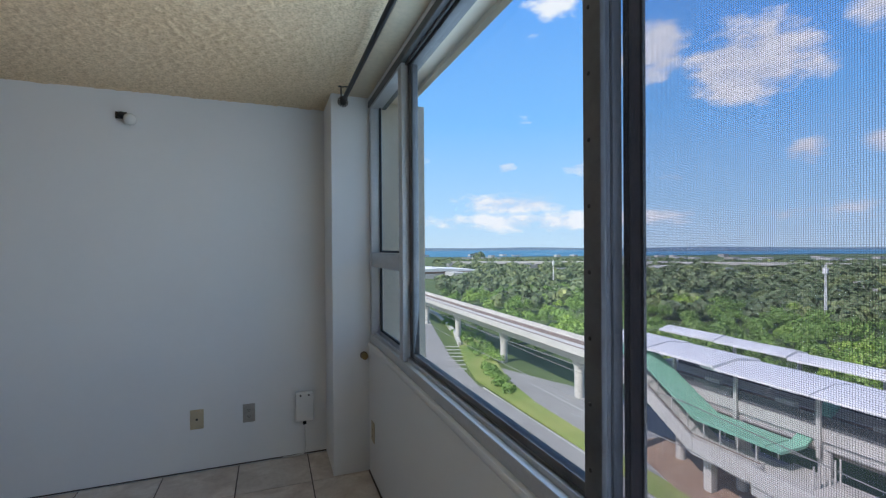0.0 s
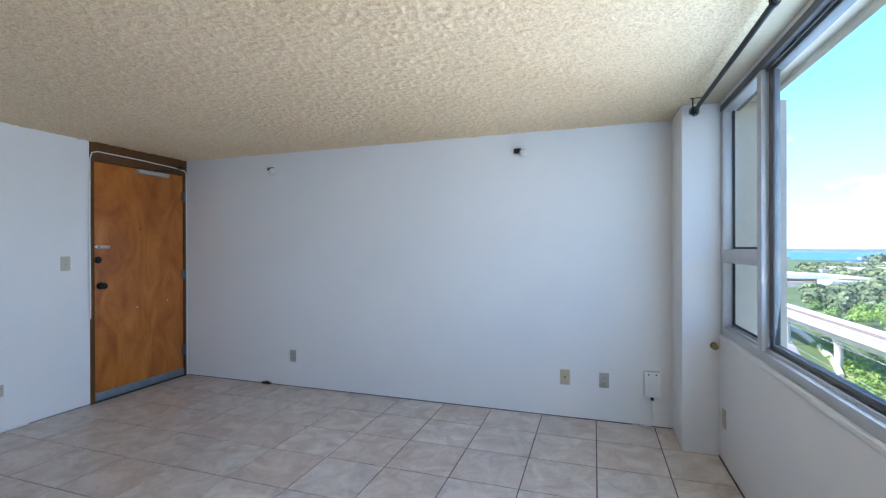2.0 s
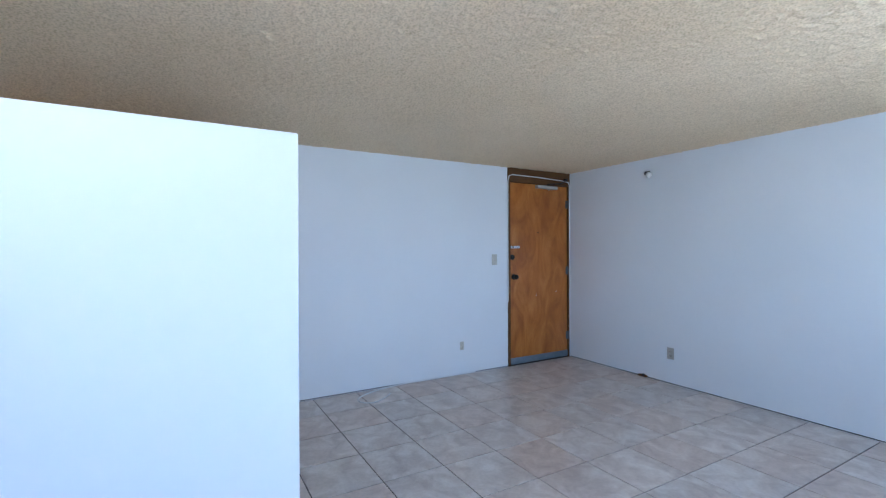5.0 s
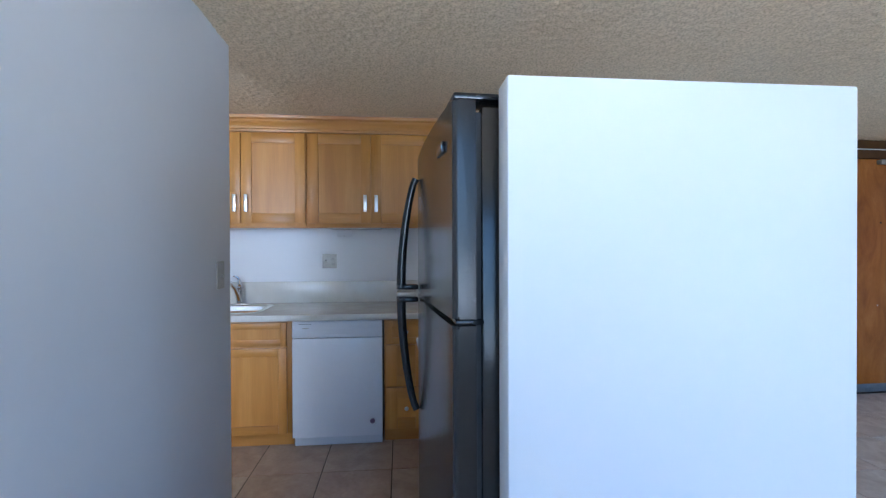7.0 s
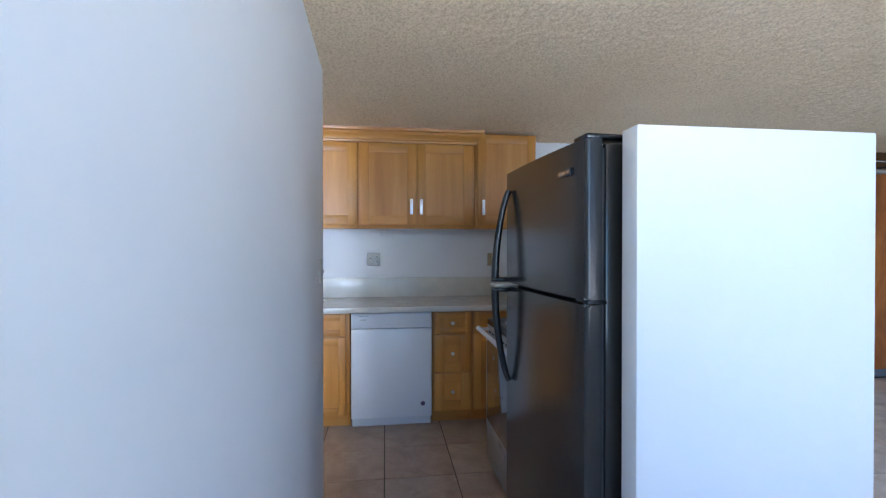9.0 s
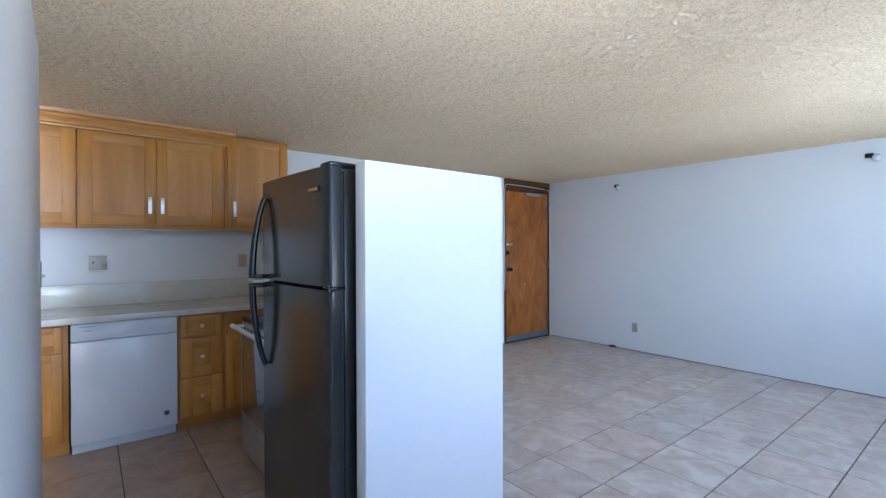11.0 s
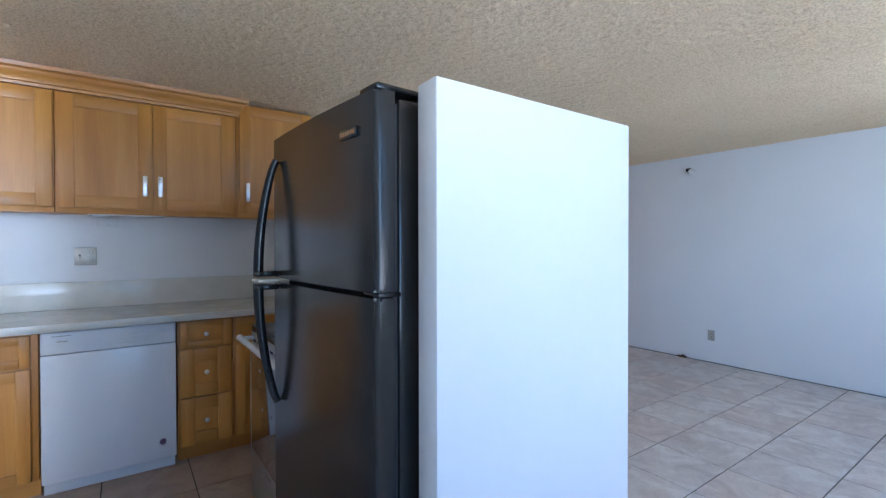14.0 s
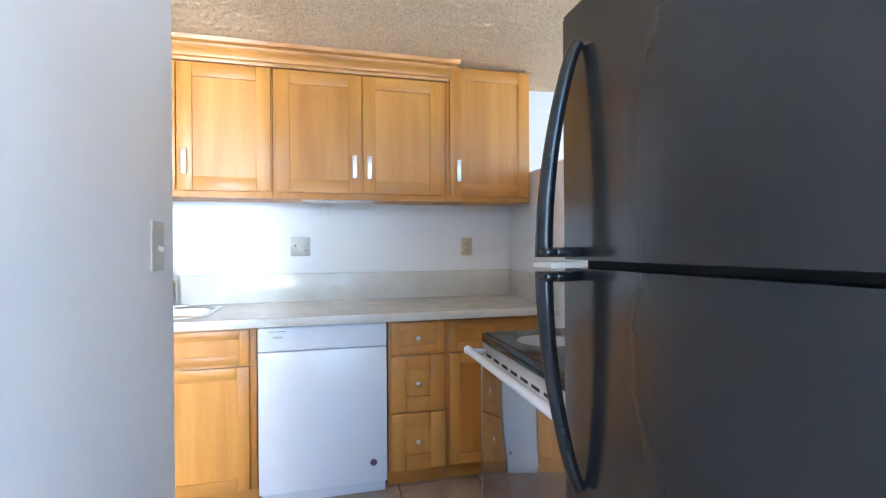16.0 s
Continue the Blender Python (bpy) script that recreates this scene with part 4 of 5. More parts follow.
def dishwasher():
    y0, y1, x = -2.277, -1.676, -3.482
    d = thing("dishwasher", (-3.75, -1.976, 0.0), "white built-in dishwasher under the worktop", "dishwasher")
    part("tub", box((XW + 0.05, y0 + 0.006, 0.08), (x - 0.05, y1 - 0.006, 0.864)), M["enamel2"], d)
    part("door", box((x - 0.05, y0 + 0.002, 0.078), (x, y1 - 0.002, 0.742), 0.006), M["enamel"], d)
    c = part("control_panel", box((x - 0.05, y0 + 0.002, 0.745), (x + 0.005, y1 - 0.002, 0.860), 0.008), M["enamel2"], d)
    part("handle_pocket", box((x + 0.0045, -2.055, 0.752), (x + 0.0068, -1.875, 0.772), 0.001), M["enamel"], c)
    part("dark_gap", box((x - 0.03, y0 + 0.004, 0.861), (x - 0.004, y1 - 0.004, 0.8685)), M["slot"], d)
    part("panel_strip", box((x + 0.0048, -2.26, 0.802), (x + 0.0058, -1.69, 0.85)), M["panel_gloss"], c)
    for k in range(9):
        part("vent_slot", box((x + 0.0058, -2.228 + 0.009 * k, 0.838), (x + 0.0066, -2.222 + 0.009 * k, 0.841)), M["slot"], c)
    part("badge", box((x + 0.0058, -2.208, 0.808), (x + 0.007, -2.165, 0.814), 0.0005), M["grey_plate"], c)
    for k in range(7):
        part("button", box((x + 0.0058, -1.90 + 0.024 * k, 0.816), (x + 0.0072, -1.885 + 0.024 * k, 0.824), 0.001), M["enamel2"], c)
    part("kick_plate", box((x - 0.10, y0 + 0.006, 0.001), (x - 0.062, y1 - 0.006, 0.0775), 0.002), M["enamel2"], d)
    part("sticker", cyl((x, -1.746, 0.176), (x + 0.0008, -1.746, 0.176), 0.017, 16), M["sticker"], d, "small round dark purple sticker")


dishwasher()


def refrigerator():
    x0, x1, yf, yb = -2.095, -1.395, -1.480, -0.79
    r = thing("refrigerator", ((x0 + x1) / 2, -1.12, 0.0), "black textured top-freezer refrigerator beside the half wall", "refrigerator")
    part("cabinet", box((x0 + 0.004, -1.405, 0.03), (x1 - 0.004, yb, 1.662), 0.006), M["fridge"], r)
    part("gasket", box((x0 + 0.012, -1.418, 0.09), (x1 - 0.012, -1.4052, 1.65)), M["gasket"], r)
    xd1 = x1

    def fridge_door(z0, z1, name):
        prof, rl, rr = [], 0.012, 0.014
        for k in range(6):          # rounded west corner
            a = k * math.pi / 10
            prof.append((x0 + rl - rl * math.cos(a), yf + 0.010 + rl - rl * math.sin(a)))
        for k in range(1, 12):      # softly crowned front
            u = k / 12
            prof.append((x0 + rl + (xd1 - rr - x0 - rl) * u, yf + 0.010 * (2 * u - 1) ** 2))
        prof += [(xd1 - rr - 0.006, yf + 0.0095), (xd1 - rr - 0.002, yf + 0.010)]
        for k in range(8):          # rounded east corner
            a = k * math.pi / 14
            prof.append((xd1 - rr + rr * math.sin(a), yf + 0.010 + rr - rr * math.cos(a)))
        prof += [(xd1, -1.419), (x0, -1.419)]
        b = prism(prof, 2, z0, z1)
        bmesh.ops.bevel(b, geom=[e for e in b.edges if abs(e.verts[0].co.z - e.verts[1].co.z) < 1e-6 and max(e.verts[0].co.y, e.verts[1].co.y) < -1.43], offset=0.006, segments=2, affect="EDGES")
        return part(name, b, M["fridge"], r)
    top = fridge_door(1.200, 1.674, "freezer_door")
    low = fridge_door(0.075, 1.185, "fresh_food_door")
    part("toe_grille", box((x0 + 0.02, -1.41, 0.012), (x1 - 0.02, -1.38, 0.07), 0.003), M["fridge_gloss"], r)
    for y in (-1.36, -0.84):
        for x in (x0 + 0.06, x1 - 0.06):
            part("foot", cyl((x, y, 0.0005), (x, y, 0.031), 0.018, 12), M["gasket"], r)
    part("hinge_cover", box((x1 - 0.085, -1.468, 1.6745), (x1 - 0.001, -1.30, 1.690), 0.006), M["fridge_gloss"], r)
    part("centre_hinge", box((x1 - 0.075, -1.464, 1.1862), (x1 - 0.002, -1.40, 1.1988), 0.004), M["fridge_gloss"], r)
    part("hinge_pin", cyl((x1 - 0.03, -1.455, 1.185), (x1 - 0.03, -1.455, 1.20), 0.006, 14), M["chrome"], r)
    # bowed handles on the west side; each a flat wide arc that stands off the door
    def arc(z_in, z_out, parent):
        """The bar leaves the door at z_out and bows away from it down to z_in, where a short foot brings it back."""
        pts, rad = [], []
        for k in range(21):
            u = k / 20
            c = math.cos(u * math.pi / 2)
            pts.append((-2.018 - 0.036 * c ** 0.85, yf - 0.004 - 0.05 * c ** 0.7, z_in + (z_out - z_in) * u))
            rad.append(0.017 - 0.005 * u)
        b = sweep_tube(pts, rad, None, 14)
        s = 1 if z_out > z_in else -1
        box((-2.068, yf - 0.069, min(z_in, z_in + 0.018 * s)), (-2.02, yf - 0.038, max(z_in, z_in + 0.018 * s)), 0.007, b)
        box((-2.06, yf - 0.05, min(z_in, z_in + 0.018 * s)), (-2.015, yf + 0.004, max(z_in, z_in + 0.018 * s)), 0.006, b)
        part("handle", b, M["fridge_gloss"], parent, "glossy black bowed handle")
    arc(1.206, 1.594, top)
    arc(1.180, 0.785, low)
    part("handle_cap", box((-2.069, yf - 0.070, 1.187), (-2.005, yf - 0.004, 1.198), 0.002), M["ivory"], r, "worn pale plastic strip between the handles")
    bd = part("badge", box((-1.560, yf - 0.001, 1.577), (-1.474, yf + 0.006, 1.601), 0.001), M["fridge_gloss"], top)
    for k in range(9):
        part("badge_mark", box((-1.554 + 0.0088 * k, yf - 0.0018, 1.583), (-1.5485 + 0.0088 * k, yf - 0.001, 1.594)), M["chrome"], bd)
    part("tape_mark", ball((-1.78, yf + 0.002, 1.51), 0.012, None, 10, (1, 0.12, 1.2)), M["gasket"], top, "faint smudge on the freezer door")
    r.rotation_euler = (0, 0, radians(3.9))      # pushed in slightly askew


refrigerator()


def kitchen_range():
    x0, x1, yf, yb = -2.838, -2.124, -1.395, -0.78
    s = thing("kitchen_range", ((x0 + x1) / 2, -1.08, 0.0), "stainless electric range with a black glass cooktop", "range")
    part("body", box((x0, yf + 0.02, 0.03), (x1, yb, 0.885), 0.003), M["steel"], s)
    part("cooktop", box((x0 - 0.004, yf + 0.006, 0.886), (x1 + 0.004, yb, 0.912), 0.006), M["fridge_gloss"], s, "black glass cooktop")
    part("trim", box((x0 - 0.006, yf - 0.004, 0.878), (x1 + 0.006, yf + 0.006, 0.910), 0.003), M["fridge_gloss"], s)
    v = part("vent_trim", box((x0 + 0.002, yf - 0.006, 0.822), (x1 - 0.002, yf + 0.0195, 0.877), 0.004), M["steel"], s)
    for k in range(9):
        part("vent_slot", box((x0 + 0.05 + 0.075 * k, yf - 0.0072, 0.836), (x0 + 0.10 + 0.075 * k, yf - 0.0055, 0.846), 0.0005), M["slot"], v)
    d = part("oven_door", box((x0 + 0.002, yf - 0.014, 0.245), (x1 - 0.002, yf + 0.0195, 0.820), 0.006), M["steel"], s)
    part("glass", box((x0 + 0.035, yf - 0.0165, 0.31), (x1 - 0.035, yf - 0.0138, 0.80), 0.001), M["ovenglass"], d)
    part("badge", box((-2.54, yf - 0.0155, 0.275), (-2.45, yf - 0.0138, 0.29), 0.0005), M["grey_plate"], d)
    h = cyl((x0 + 0.01, yf - 0.062, 0.852), (x1 - 0.01, yf - 0.062, 0.852), 0.014, 16)
    for x in (x0 + 0.035, x1 - 0.035):
        box((x - 0.012, yf - 0.062, 0.843), (x + 0.012, yf - 0.005, 0.861), 0.004, h)
    for x in (x0 + 0.008, x1 - 0.008):
        ball((x, yf - 0.062, 0.852), 0.0165, h, 12)
    part("handle", h, M["enamel2"], d, "pale grey bar handle")
    dr = part("drawer", box((x0 + 0.002, yf - 0.010, 0.055), (x1 - 0.002, yf + 0.0195, 0.238), 0.006), M["steel"], s)
    for x in (x0 + 0.05, x1 - 0.05):
        for y in (yf + 0.08, yb - 0.05):
            part("foot", cyl((x, y, 0.0005), (x, y, 0.031), 0.02, 12), M["gasket"], s)
    for k in range(2):
        for i in range(2):
            part("burner_ring", cyl((x0 + 0.2 + 0.36 * k, yf + 0.15 + 0.24 * i, 0.912), (x0 + 0.2 + 0.36 * k, yf + 0.15 + 0.24 * i, 0.9124), 0.095 - 0.02 * ((k + i) % 2), 28), M["ovenglass"], s)


kitchen_range()


# ---------------------------------------------------------------- outside
GROUND = -31.6
M["asphalt"] = mottled("asphalt", (0.26, 0.255, 0.25), (0.34, 0.335, 0.33), 0.12, 0.9, fine=3.0, fine_bump=0.0)
M["paint"] = mottled("road_paint", (0.50, 0.50, 0.48), (0.62, 0.62, 0.60), 0.6, 0.8, fine_bump=0.0)
M["dirt"] = mottled("bare_earth", (0.30, 0.19, 0.13), (0.42, 0.30, 0.22), 0.25, 0.95, fine=2.5, fine_bump=0.0)
M["pale_concrete"] = mottled("pale_concrete", (0.52, 0.50, 0.47), (0.62, 0.60, 0.565), 0.2, 0.85, fine=1.5, fine_bump=0.0)
M["roof_white"] = mottled("white_roof_membrane", (0.78, 0.78, 0.78), (0.86, 0.86, 0.86), 0.3, 0.6, fine=2.0, fine_bump=0.0)
M["roof_green"] = mottled("green_metal_roof", (0.24, 0.50, 0.36), (0.30, 0.57, 0.43), 0.25, 0.5, fine=2.0, fine_bump=0.0)
M["roof_grey"] = mottled("grey_roofs", (0.35, 0.34, 0.33), (0.62, 0.61, 0.6), 0.02, 0.8, fine=0.5, fine_bump=0.0)
M["rail"] = mottled("rusty_rail_bed", (0.20, 0.15, 0.125), (0.28, 0.22, 0.19), 0.5, 0.9, fine_bump=0.0)
# distance haze is put into the hills' blue-grey base colour
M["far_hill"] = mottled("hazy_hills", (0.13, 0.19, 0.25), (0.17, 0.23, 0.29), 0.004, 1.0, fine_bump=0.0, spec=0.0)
M["sea"] = mottled("sea", (0.06, 0.20, 0.32), (0.09, 0.25, 0.37), 0.003, 0.6, fine_bump=0.0, spec=0.1)
M["wire"] = mottled("power_wire", (0.24, 0.24, 0.22), (0.32, 0.32, 0.30), 1.0, 0.6, fine_bump=0.0)
M["shade_glass"] = mottled("station_glass", (0.10, 0.11, 0.12), (0.16, 0.17, 0.18), 0.4, 0.2, fine_bump=0.0)


def foliage(name, lo, mid, hi):
    m, n, l, b = material(name, 0.75, spec=0.2)
    g = n.new("ShaderNodeNewGeometry")
    broad = tex_noise(n, l, 0.045, 4)
    c = ramp(n, l, g.outputs["Random Per Island"], [(0.0, lo), (0.55, mid), (1.0, hi)])
    v = ramp(n, l, broad.outputs["Fac"], [(0.32, (0.5, 0.56, 0.52)), (0.52, (1, 1, 1)), (0.7, (1.55, 1.4, 0.95))])
    l.new(mix(n, l, 1.0, c.outputs["Color"], v.outputs["Color"], "MULTIPLY"), b.inputs["Base Color"])
    return m


M["leaf"] = foliage("foliage", (0.11, 0.21, 0.05), (0.23, 0.38, 0.10), (0.38, 0.52, 0.17))
# greyer copy of the leaf colours: aerial haze painted in
M["leaf_far"] = foliage("haze_toned_foliage", (0.11, 0.155, 0.08), (0.18, 0.24, 0.125), (0.29, 0.34, 0.19))
M["grass"] = mottled("grass", (0.16, 0.25, 0.05), (0.34, 0.36, 0.12), 0.10, 0.95, fine=1.2, fine_bump=0.0)
M["scrub"] = mottled("scrub_ground", (0.06, 0.10, 0.03), (0.13, 0.18, 0.06), 0.03, 0.95, fine=0.4, fine_bump=0.0)


def sheet(name, rings, z, mat, label, category):
    """A flat polygon slab, 0.3 m thick."""
    return solid(name, prism(rings, 2, z - 0.3, z), mat, label, category, kind="structure")


# one ground sheet out to the shore and beyond
gr = bmesh.new()
bmesh.ops.create_grid(gr, x_segments=2, y_segments=2, size=4600, matrix=Matrix.Translation((0, 0, GROUND)))
solid("ground", gr, M["scrub"], "green scrub plain reaching to the horizon", "ground", kind="structure")
sheet("water", [(560, 1250), (2700, 560), (4300, 900), (3000, 3300), (500, 4200), (-500, 3900), (150, 1500)], GROUND + 0.9, M["sea"], "strip of blue harbour water in the distance", "water")
# roads and verges along the railway
sheet("road_near", [(22, -120), (46.5, -120), (46.5, 60), (45.5, 96), (50, 125), (58, 158), (70, 205), (62, 210), (46, 165), (36, 125), (26, 90), (22, 60)], GROUND + 0.32, M["asphalt"], "grey asphalt road below the building", "road")
sheet("road_viaduct", [(51.5, -120), (72, -120), (72, 68), (66.5, 84), (62, 95), (57.5, 107), (54, 96), (51.5, 80), (51.0, 62)], GROUND + 0.33, M["asphalt"], "asphalt road beneath the elevated railway", "road")
sheet("verge", [(46.6, -120), (51.4, -120), (50.9, 62), (51.4, 80), (53.9, 96), (57.4, 107), (64, 126), (72, 170), (76, 205), (73, 206), (66, 165), (59, 140), (51.5, 118), (46.9, 100), (46.6, 60)], GROUND + 0.45, M["grass"], "grassy strip between the two roads", "grass")
sheet("pavement", [(50.5, -60), (62, -60), (62.5, 58), (55, 58.5), (50.5, 45)], GROUND + 0.47, M["dirt"], "bare reddish earth at the station", "pavement")
for i, (x, y0, y1) in enumerate(((34.0, -120, 92), (57.6, -120, 92), (46.0, -100, 94), (52.0, -120, 64))):
    sheet("road_line", [(x - 0.09, y0), (x + 0.09, y0), (x + 0.09, y1), (x - 0.09, y1)], GROUND + 0.64 - 0.3, M["paint"], "white line on the road", "road marking")
for k in range(7):
    y = 112 + 4.2 * k
    sheet("road_line", [(44.0 + 1.55 * k, y), (44.2 + 1.55 * k, y), (49.0 + 1.5 * k, y - 1.8), (48.8 + 1.5 * k, y - 1.9)], GROUND + 0.64 - 0.3, M["paint"], "white parking-bay line", "road marking")
kb = bmesh.new()
pts = [(57.5, 136), (60, 144), (64.3, 158), (68.5, 177), (72.5, 200), (75, 222)]
for (ax, ay), (bx, by) in zip(pts, pts[1:]):
    prism([(ax, ay), (ax + 1.0, ay), (bx + 1.0, by), (bx, by)], 2, GROUND, GROUND + 1.5, kb)
solid("retaining_wall", kb, M["pale_concrete"], "low pale concrete kerb wall beside the road", "wall", kind="structure")

# tower under the flat, its overhang and side fin
tw = box((-14, -16, GROUND), (XE + 0.16, 14, -0.27))
# unseen block added overhead to shade the window side; height set by its shadow
solid("wall_tower_above", box((-14, -16, 2.57), (XE + 0.16, 14, 3.3)), M["concrete"], "unseen slab above the flat that keeps sun off the window side", "wall", kind="structure")
solid("wall_tower_below", tw, M["concrete"], "storeys of the apartment tower below", "wall", kind="structure")
ov = prism([(XE + 0.061, 2.2755), (1.06, 2.292), (1.06, 2.270), (1.092, 2.270), (1.092, 2.50), (XE + 0.061, 2.50)], 1, -6.0, 3.25)
solid("trim_overhang", ov, M["fin"], "weathered beige concrete overhang above the window", "overhang", kind="structure")
structure("wall_fin", (XE + 0.0805, 2.974, -3.0), (1.2, 3.25, 2.284), M["fin"], "weathered beige concrete fin beside the window", 0.006)


# elevated railway
def viaduct():
    v = thing("elevated_railway", (62, 60, GROUND), "pale concrete elevated railway on single round columns", "viaduct")
    # girder section, x across
    prof = [(57.4, -19.2), (57.4, -20.6), (59.5, -20.9), (60.6, -23.2), (63.4, -23.2), (64.5, -20.9), (66.6, -20.6), (66.6, -19.2), (66.3, -19.2), (66.3, -20.2), (57.7, -20.2), (57.7, -19.2)]
    part("deck", prism([(x, z) for x, z in prof], 1, -160.0, 420.0), M["pale_concrete"], v)
    for x in (59.0, 60.5, 63.5, 65.0):
        part("rail", box((x - 0.12, -160, -20.199), (x + 0.12, 420, -20.0)), M["rail"], v)
    for x in (59.75, 64.25):
        part("track_bed", box((x - 1.15, -160, -20.199), (x + 1.15, 420, -20.12)), M["rail"], v)
    for y in (-94, -60, -26, 7, 44, 80, 113.5, 147, 181, 215, 250, 290):
        b = cyl((62, y, GROUND), (62, y, -25.2), 1.0, 20)
        cyl((62, y, -25.2), (62, y, -23.19), 1.0, 20, b, 1.5)
        part("column", b, M["pale_concrete"], v)


viaduct()


def station():
    s = thing("railway_station", (58, 10, GROUND), "elevated station with white roofs and a green-roofed stairway", "station")
    y0, y1 = -70.0, 65.0
    for x0, x1, zt in ((54.2, 63.4, -14.35), (68.6, 73.6, -14.4)):
        n = 12
        for k in range(n):
            a, b = y0 + (y1 - y0) * k / n, y0 + (y1 - y0) * (k + 1) / n - 0.12
            zz = zt + 0.25 * math.sin(k * 1.3)
            part("roof", prism([(x0, zz - 0.55), (x0 + 0.1, zz - 0.25), ((x0 + x1) / 2, zz + 0.35), (x1 - 0.1, zz - 0.25), (x1, zz - 0.55), ((x0 + x1) / 2, zz - 0.15)], 1, a, b), M["roof_white"], s)
    for x0, x1 in ((57.7, 59.2), (66.7, 71.5)):
        part("platform", box((x0, y0, -21.6), (x1, y1 - 3, -19.3), 0.05), M["pale_concrete"], s)
    part("back_wall", box((66.8, y0, -19.3), (67.0, y1 - 6, -16.4)), M["shade_glass"], s)
    part("screen_wall", box((57.75, y0, -19.29), (57.85, y1 - 8, -17.9)), M["shade_glass"], s)
    for k in range(13):
        y = y0 + 6 + 9.6 * k
        part("column", box((57.0, y - 0.22, -22.5), (57.4, y + 0.22, -14.6), 0.03), M["pale_concrete"], s)
        part("column", box((70.0, y - 0.22, -19.29), (70.4, y + 0.22, -14.4), 0.03), M["pale_concrete"], s)
        part("beam", box((57.0, y - 0.15, -15.25), (62.4, y + 0.15, -14.95)), M["pale_concrete"], s)
        part("pier", cyl((58.4, y, GROUND), (58.4, y, -21.59), 0.7, 14), M["pale_concrete"], s)
        part("sign", box((57.3, y + 2.2, -16.1), (57.4, y + 5.4, -15.5)), M["roof_white"], s)
        part("kiosk", box((58.1, y + 3, -19.29), (58.8, y + 5.2, -17.4)), M["roof_grey"], s)
    # stairway: landing, flight down, concourse bridge
    def slab(name, x0, x1, ya, za, yb, zb, t, mat):
        b = bmesh.new()
        prism([(ya, za), (yb, zb), (yb, zb - t), (ya, za - t)], 0, x0, x1, b)
        return part(name, b, mat, s)
    for ya, za, yb, zb in ((64.0, -15.55, 53.7, -15.55), (53.6, -15.55, 43.7, -21.4), (43.6, -21.4, 34.6, -21.4)):
        slab("green_roof", 52.3, 56.6, ya, za, yb, zb, 0.35, M["roof_green"])
        n = max(2, int(abs(ya - yb) / 0.5))
        for k in range(n + 1):
            u = k / n
            y = ya + (yb - ya) * u
            z = za + (zb - za) * u
            if k % 3 == 0:
                part("seam", box((52.3, y - 0.04, z + 0.005), (56.6, y + 0.04, z + 0.05)), M["roof_green"], s)
        for k in range(4):
            u = (k + 0.5) / 4
            y, z = ya + (yb - ya) * u, za + (zb - za) * u
            for x in (52.5, 56.3):
                part("post", box((x - 0.07, y - 0.07, z - 2.75), (x + 0.07, y + 0.07, z - 0.34)), M["pale_concrete"], s)
        slab("parapet", 51.8, 52.1, ya, za - 2.6, yb, zb - 2.6, 2.2, M["pale_concrete"])
        slab("stair_deck", 52.1, 56.6, ya, za - 3.3, yb, zb - 3.3, 0.8, M["pale_concrete"])
        slab("railing", 51.9, 52.0, ya, za - 2.1, yb, zb - 2.1, 0.12, M["rail"])
    # wing towards the tracks, rising
    b = prism([(52.3, -21.4), (56.5, -21.4), (66.0, -15.8), (66.0, -16.15), (56.5, -21.75), (52.3, -21.75)], 1, 32.9, 34.5)
    part("green_roof", b, M["roof_green"], s)
    part("concourse", box((50.5, 8.0, -25.4), (57.2, 34.5, -24.2), 0.05), M["pale_concrete"], s)
    part("parapet", box((50.2, 8.0, -26.6), (50.5, 34.8, -23.5), 0.03), M["pale_concrete"], s)
    part("parapet", box((50.5, 34.55, -26.6), (52.1, 34.85, -23.5), 0.03), M["pale_concrete"], s)
    for k in range(6):
        part("post", box((52.5 + 0.9 * k, 29.8, -24.19), (52.64 + 0.9 * k, 29.94, -21.7)), M["pale_concrete"], s)
    for x, y in ((53, 14), (53, 30), (54.3, 43), (54.3, 56)):
        part("pier", box((x - 0.6, y - 0.6, GROUND), (x + 0.6, y + 0.6, -25.3 if y < 43 else -25.4 if y < 50 else -19.6), 0.1), M["pale_concrete"], s)


station()


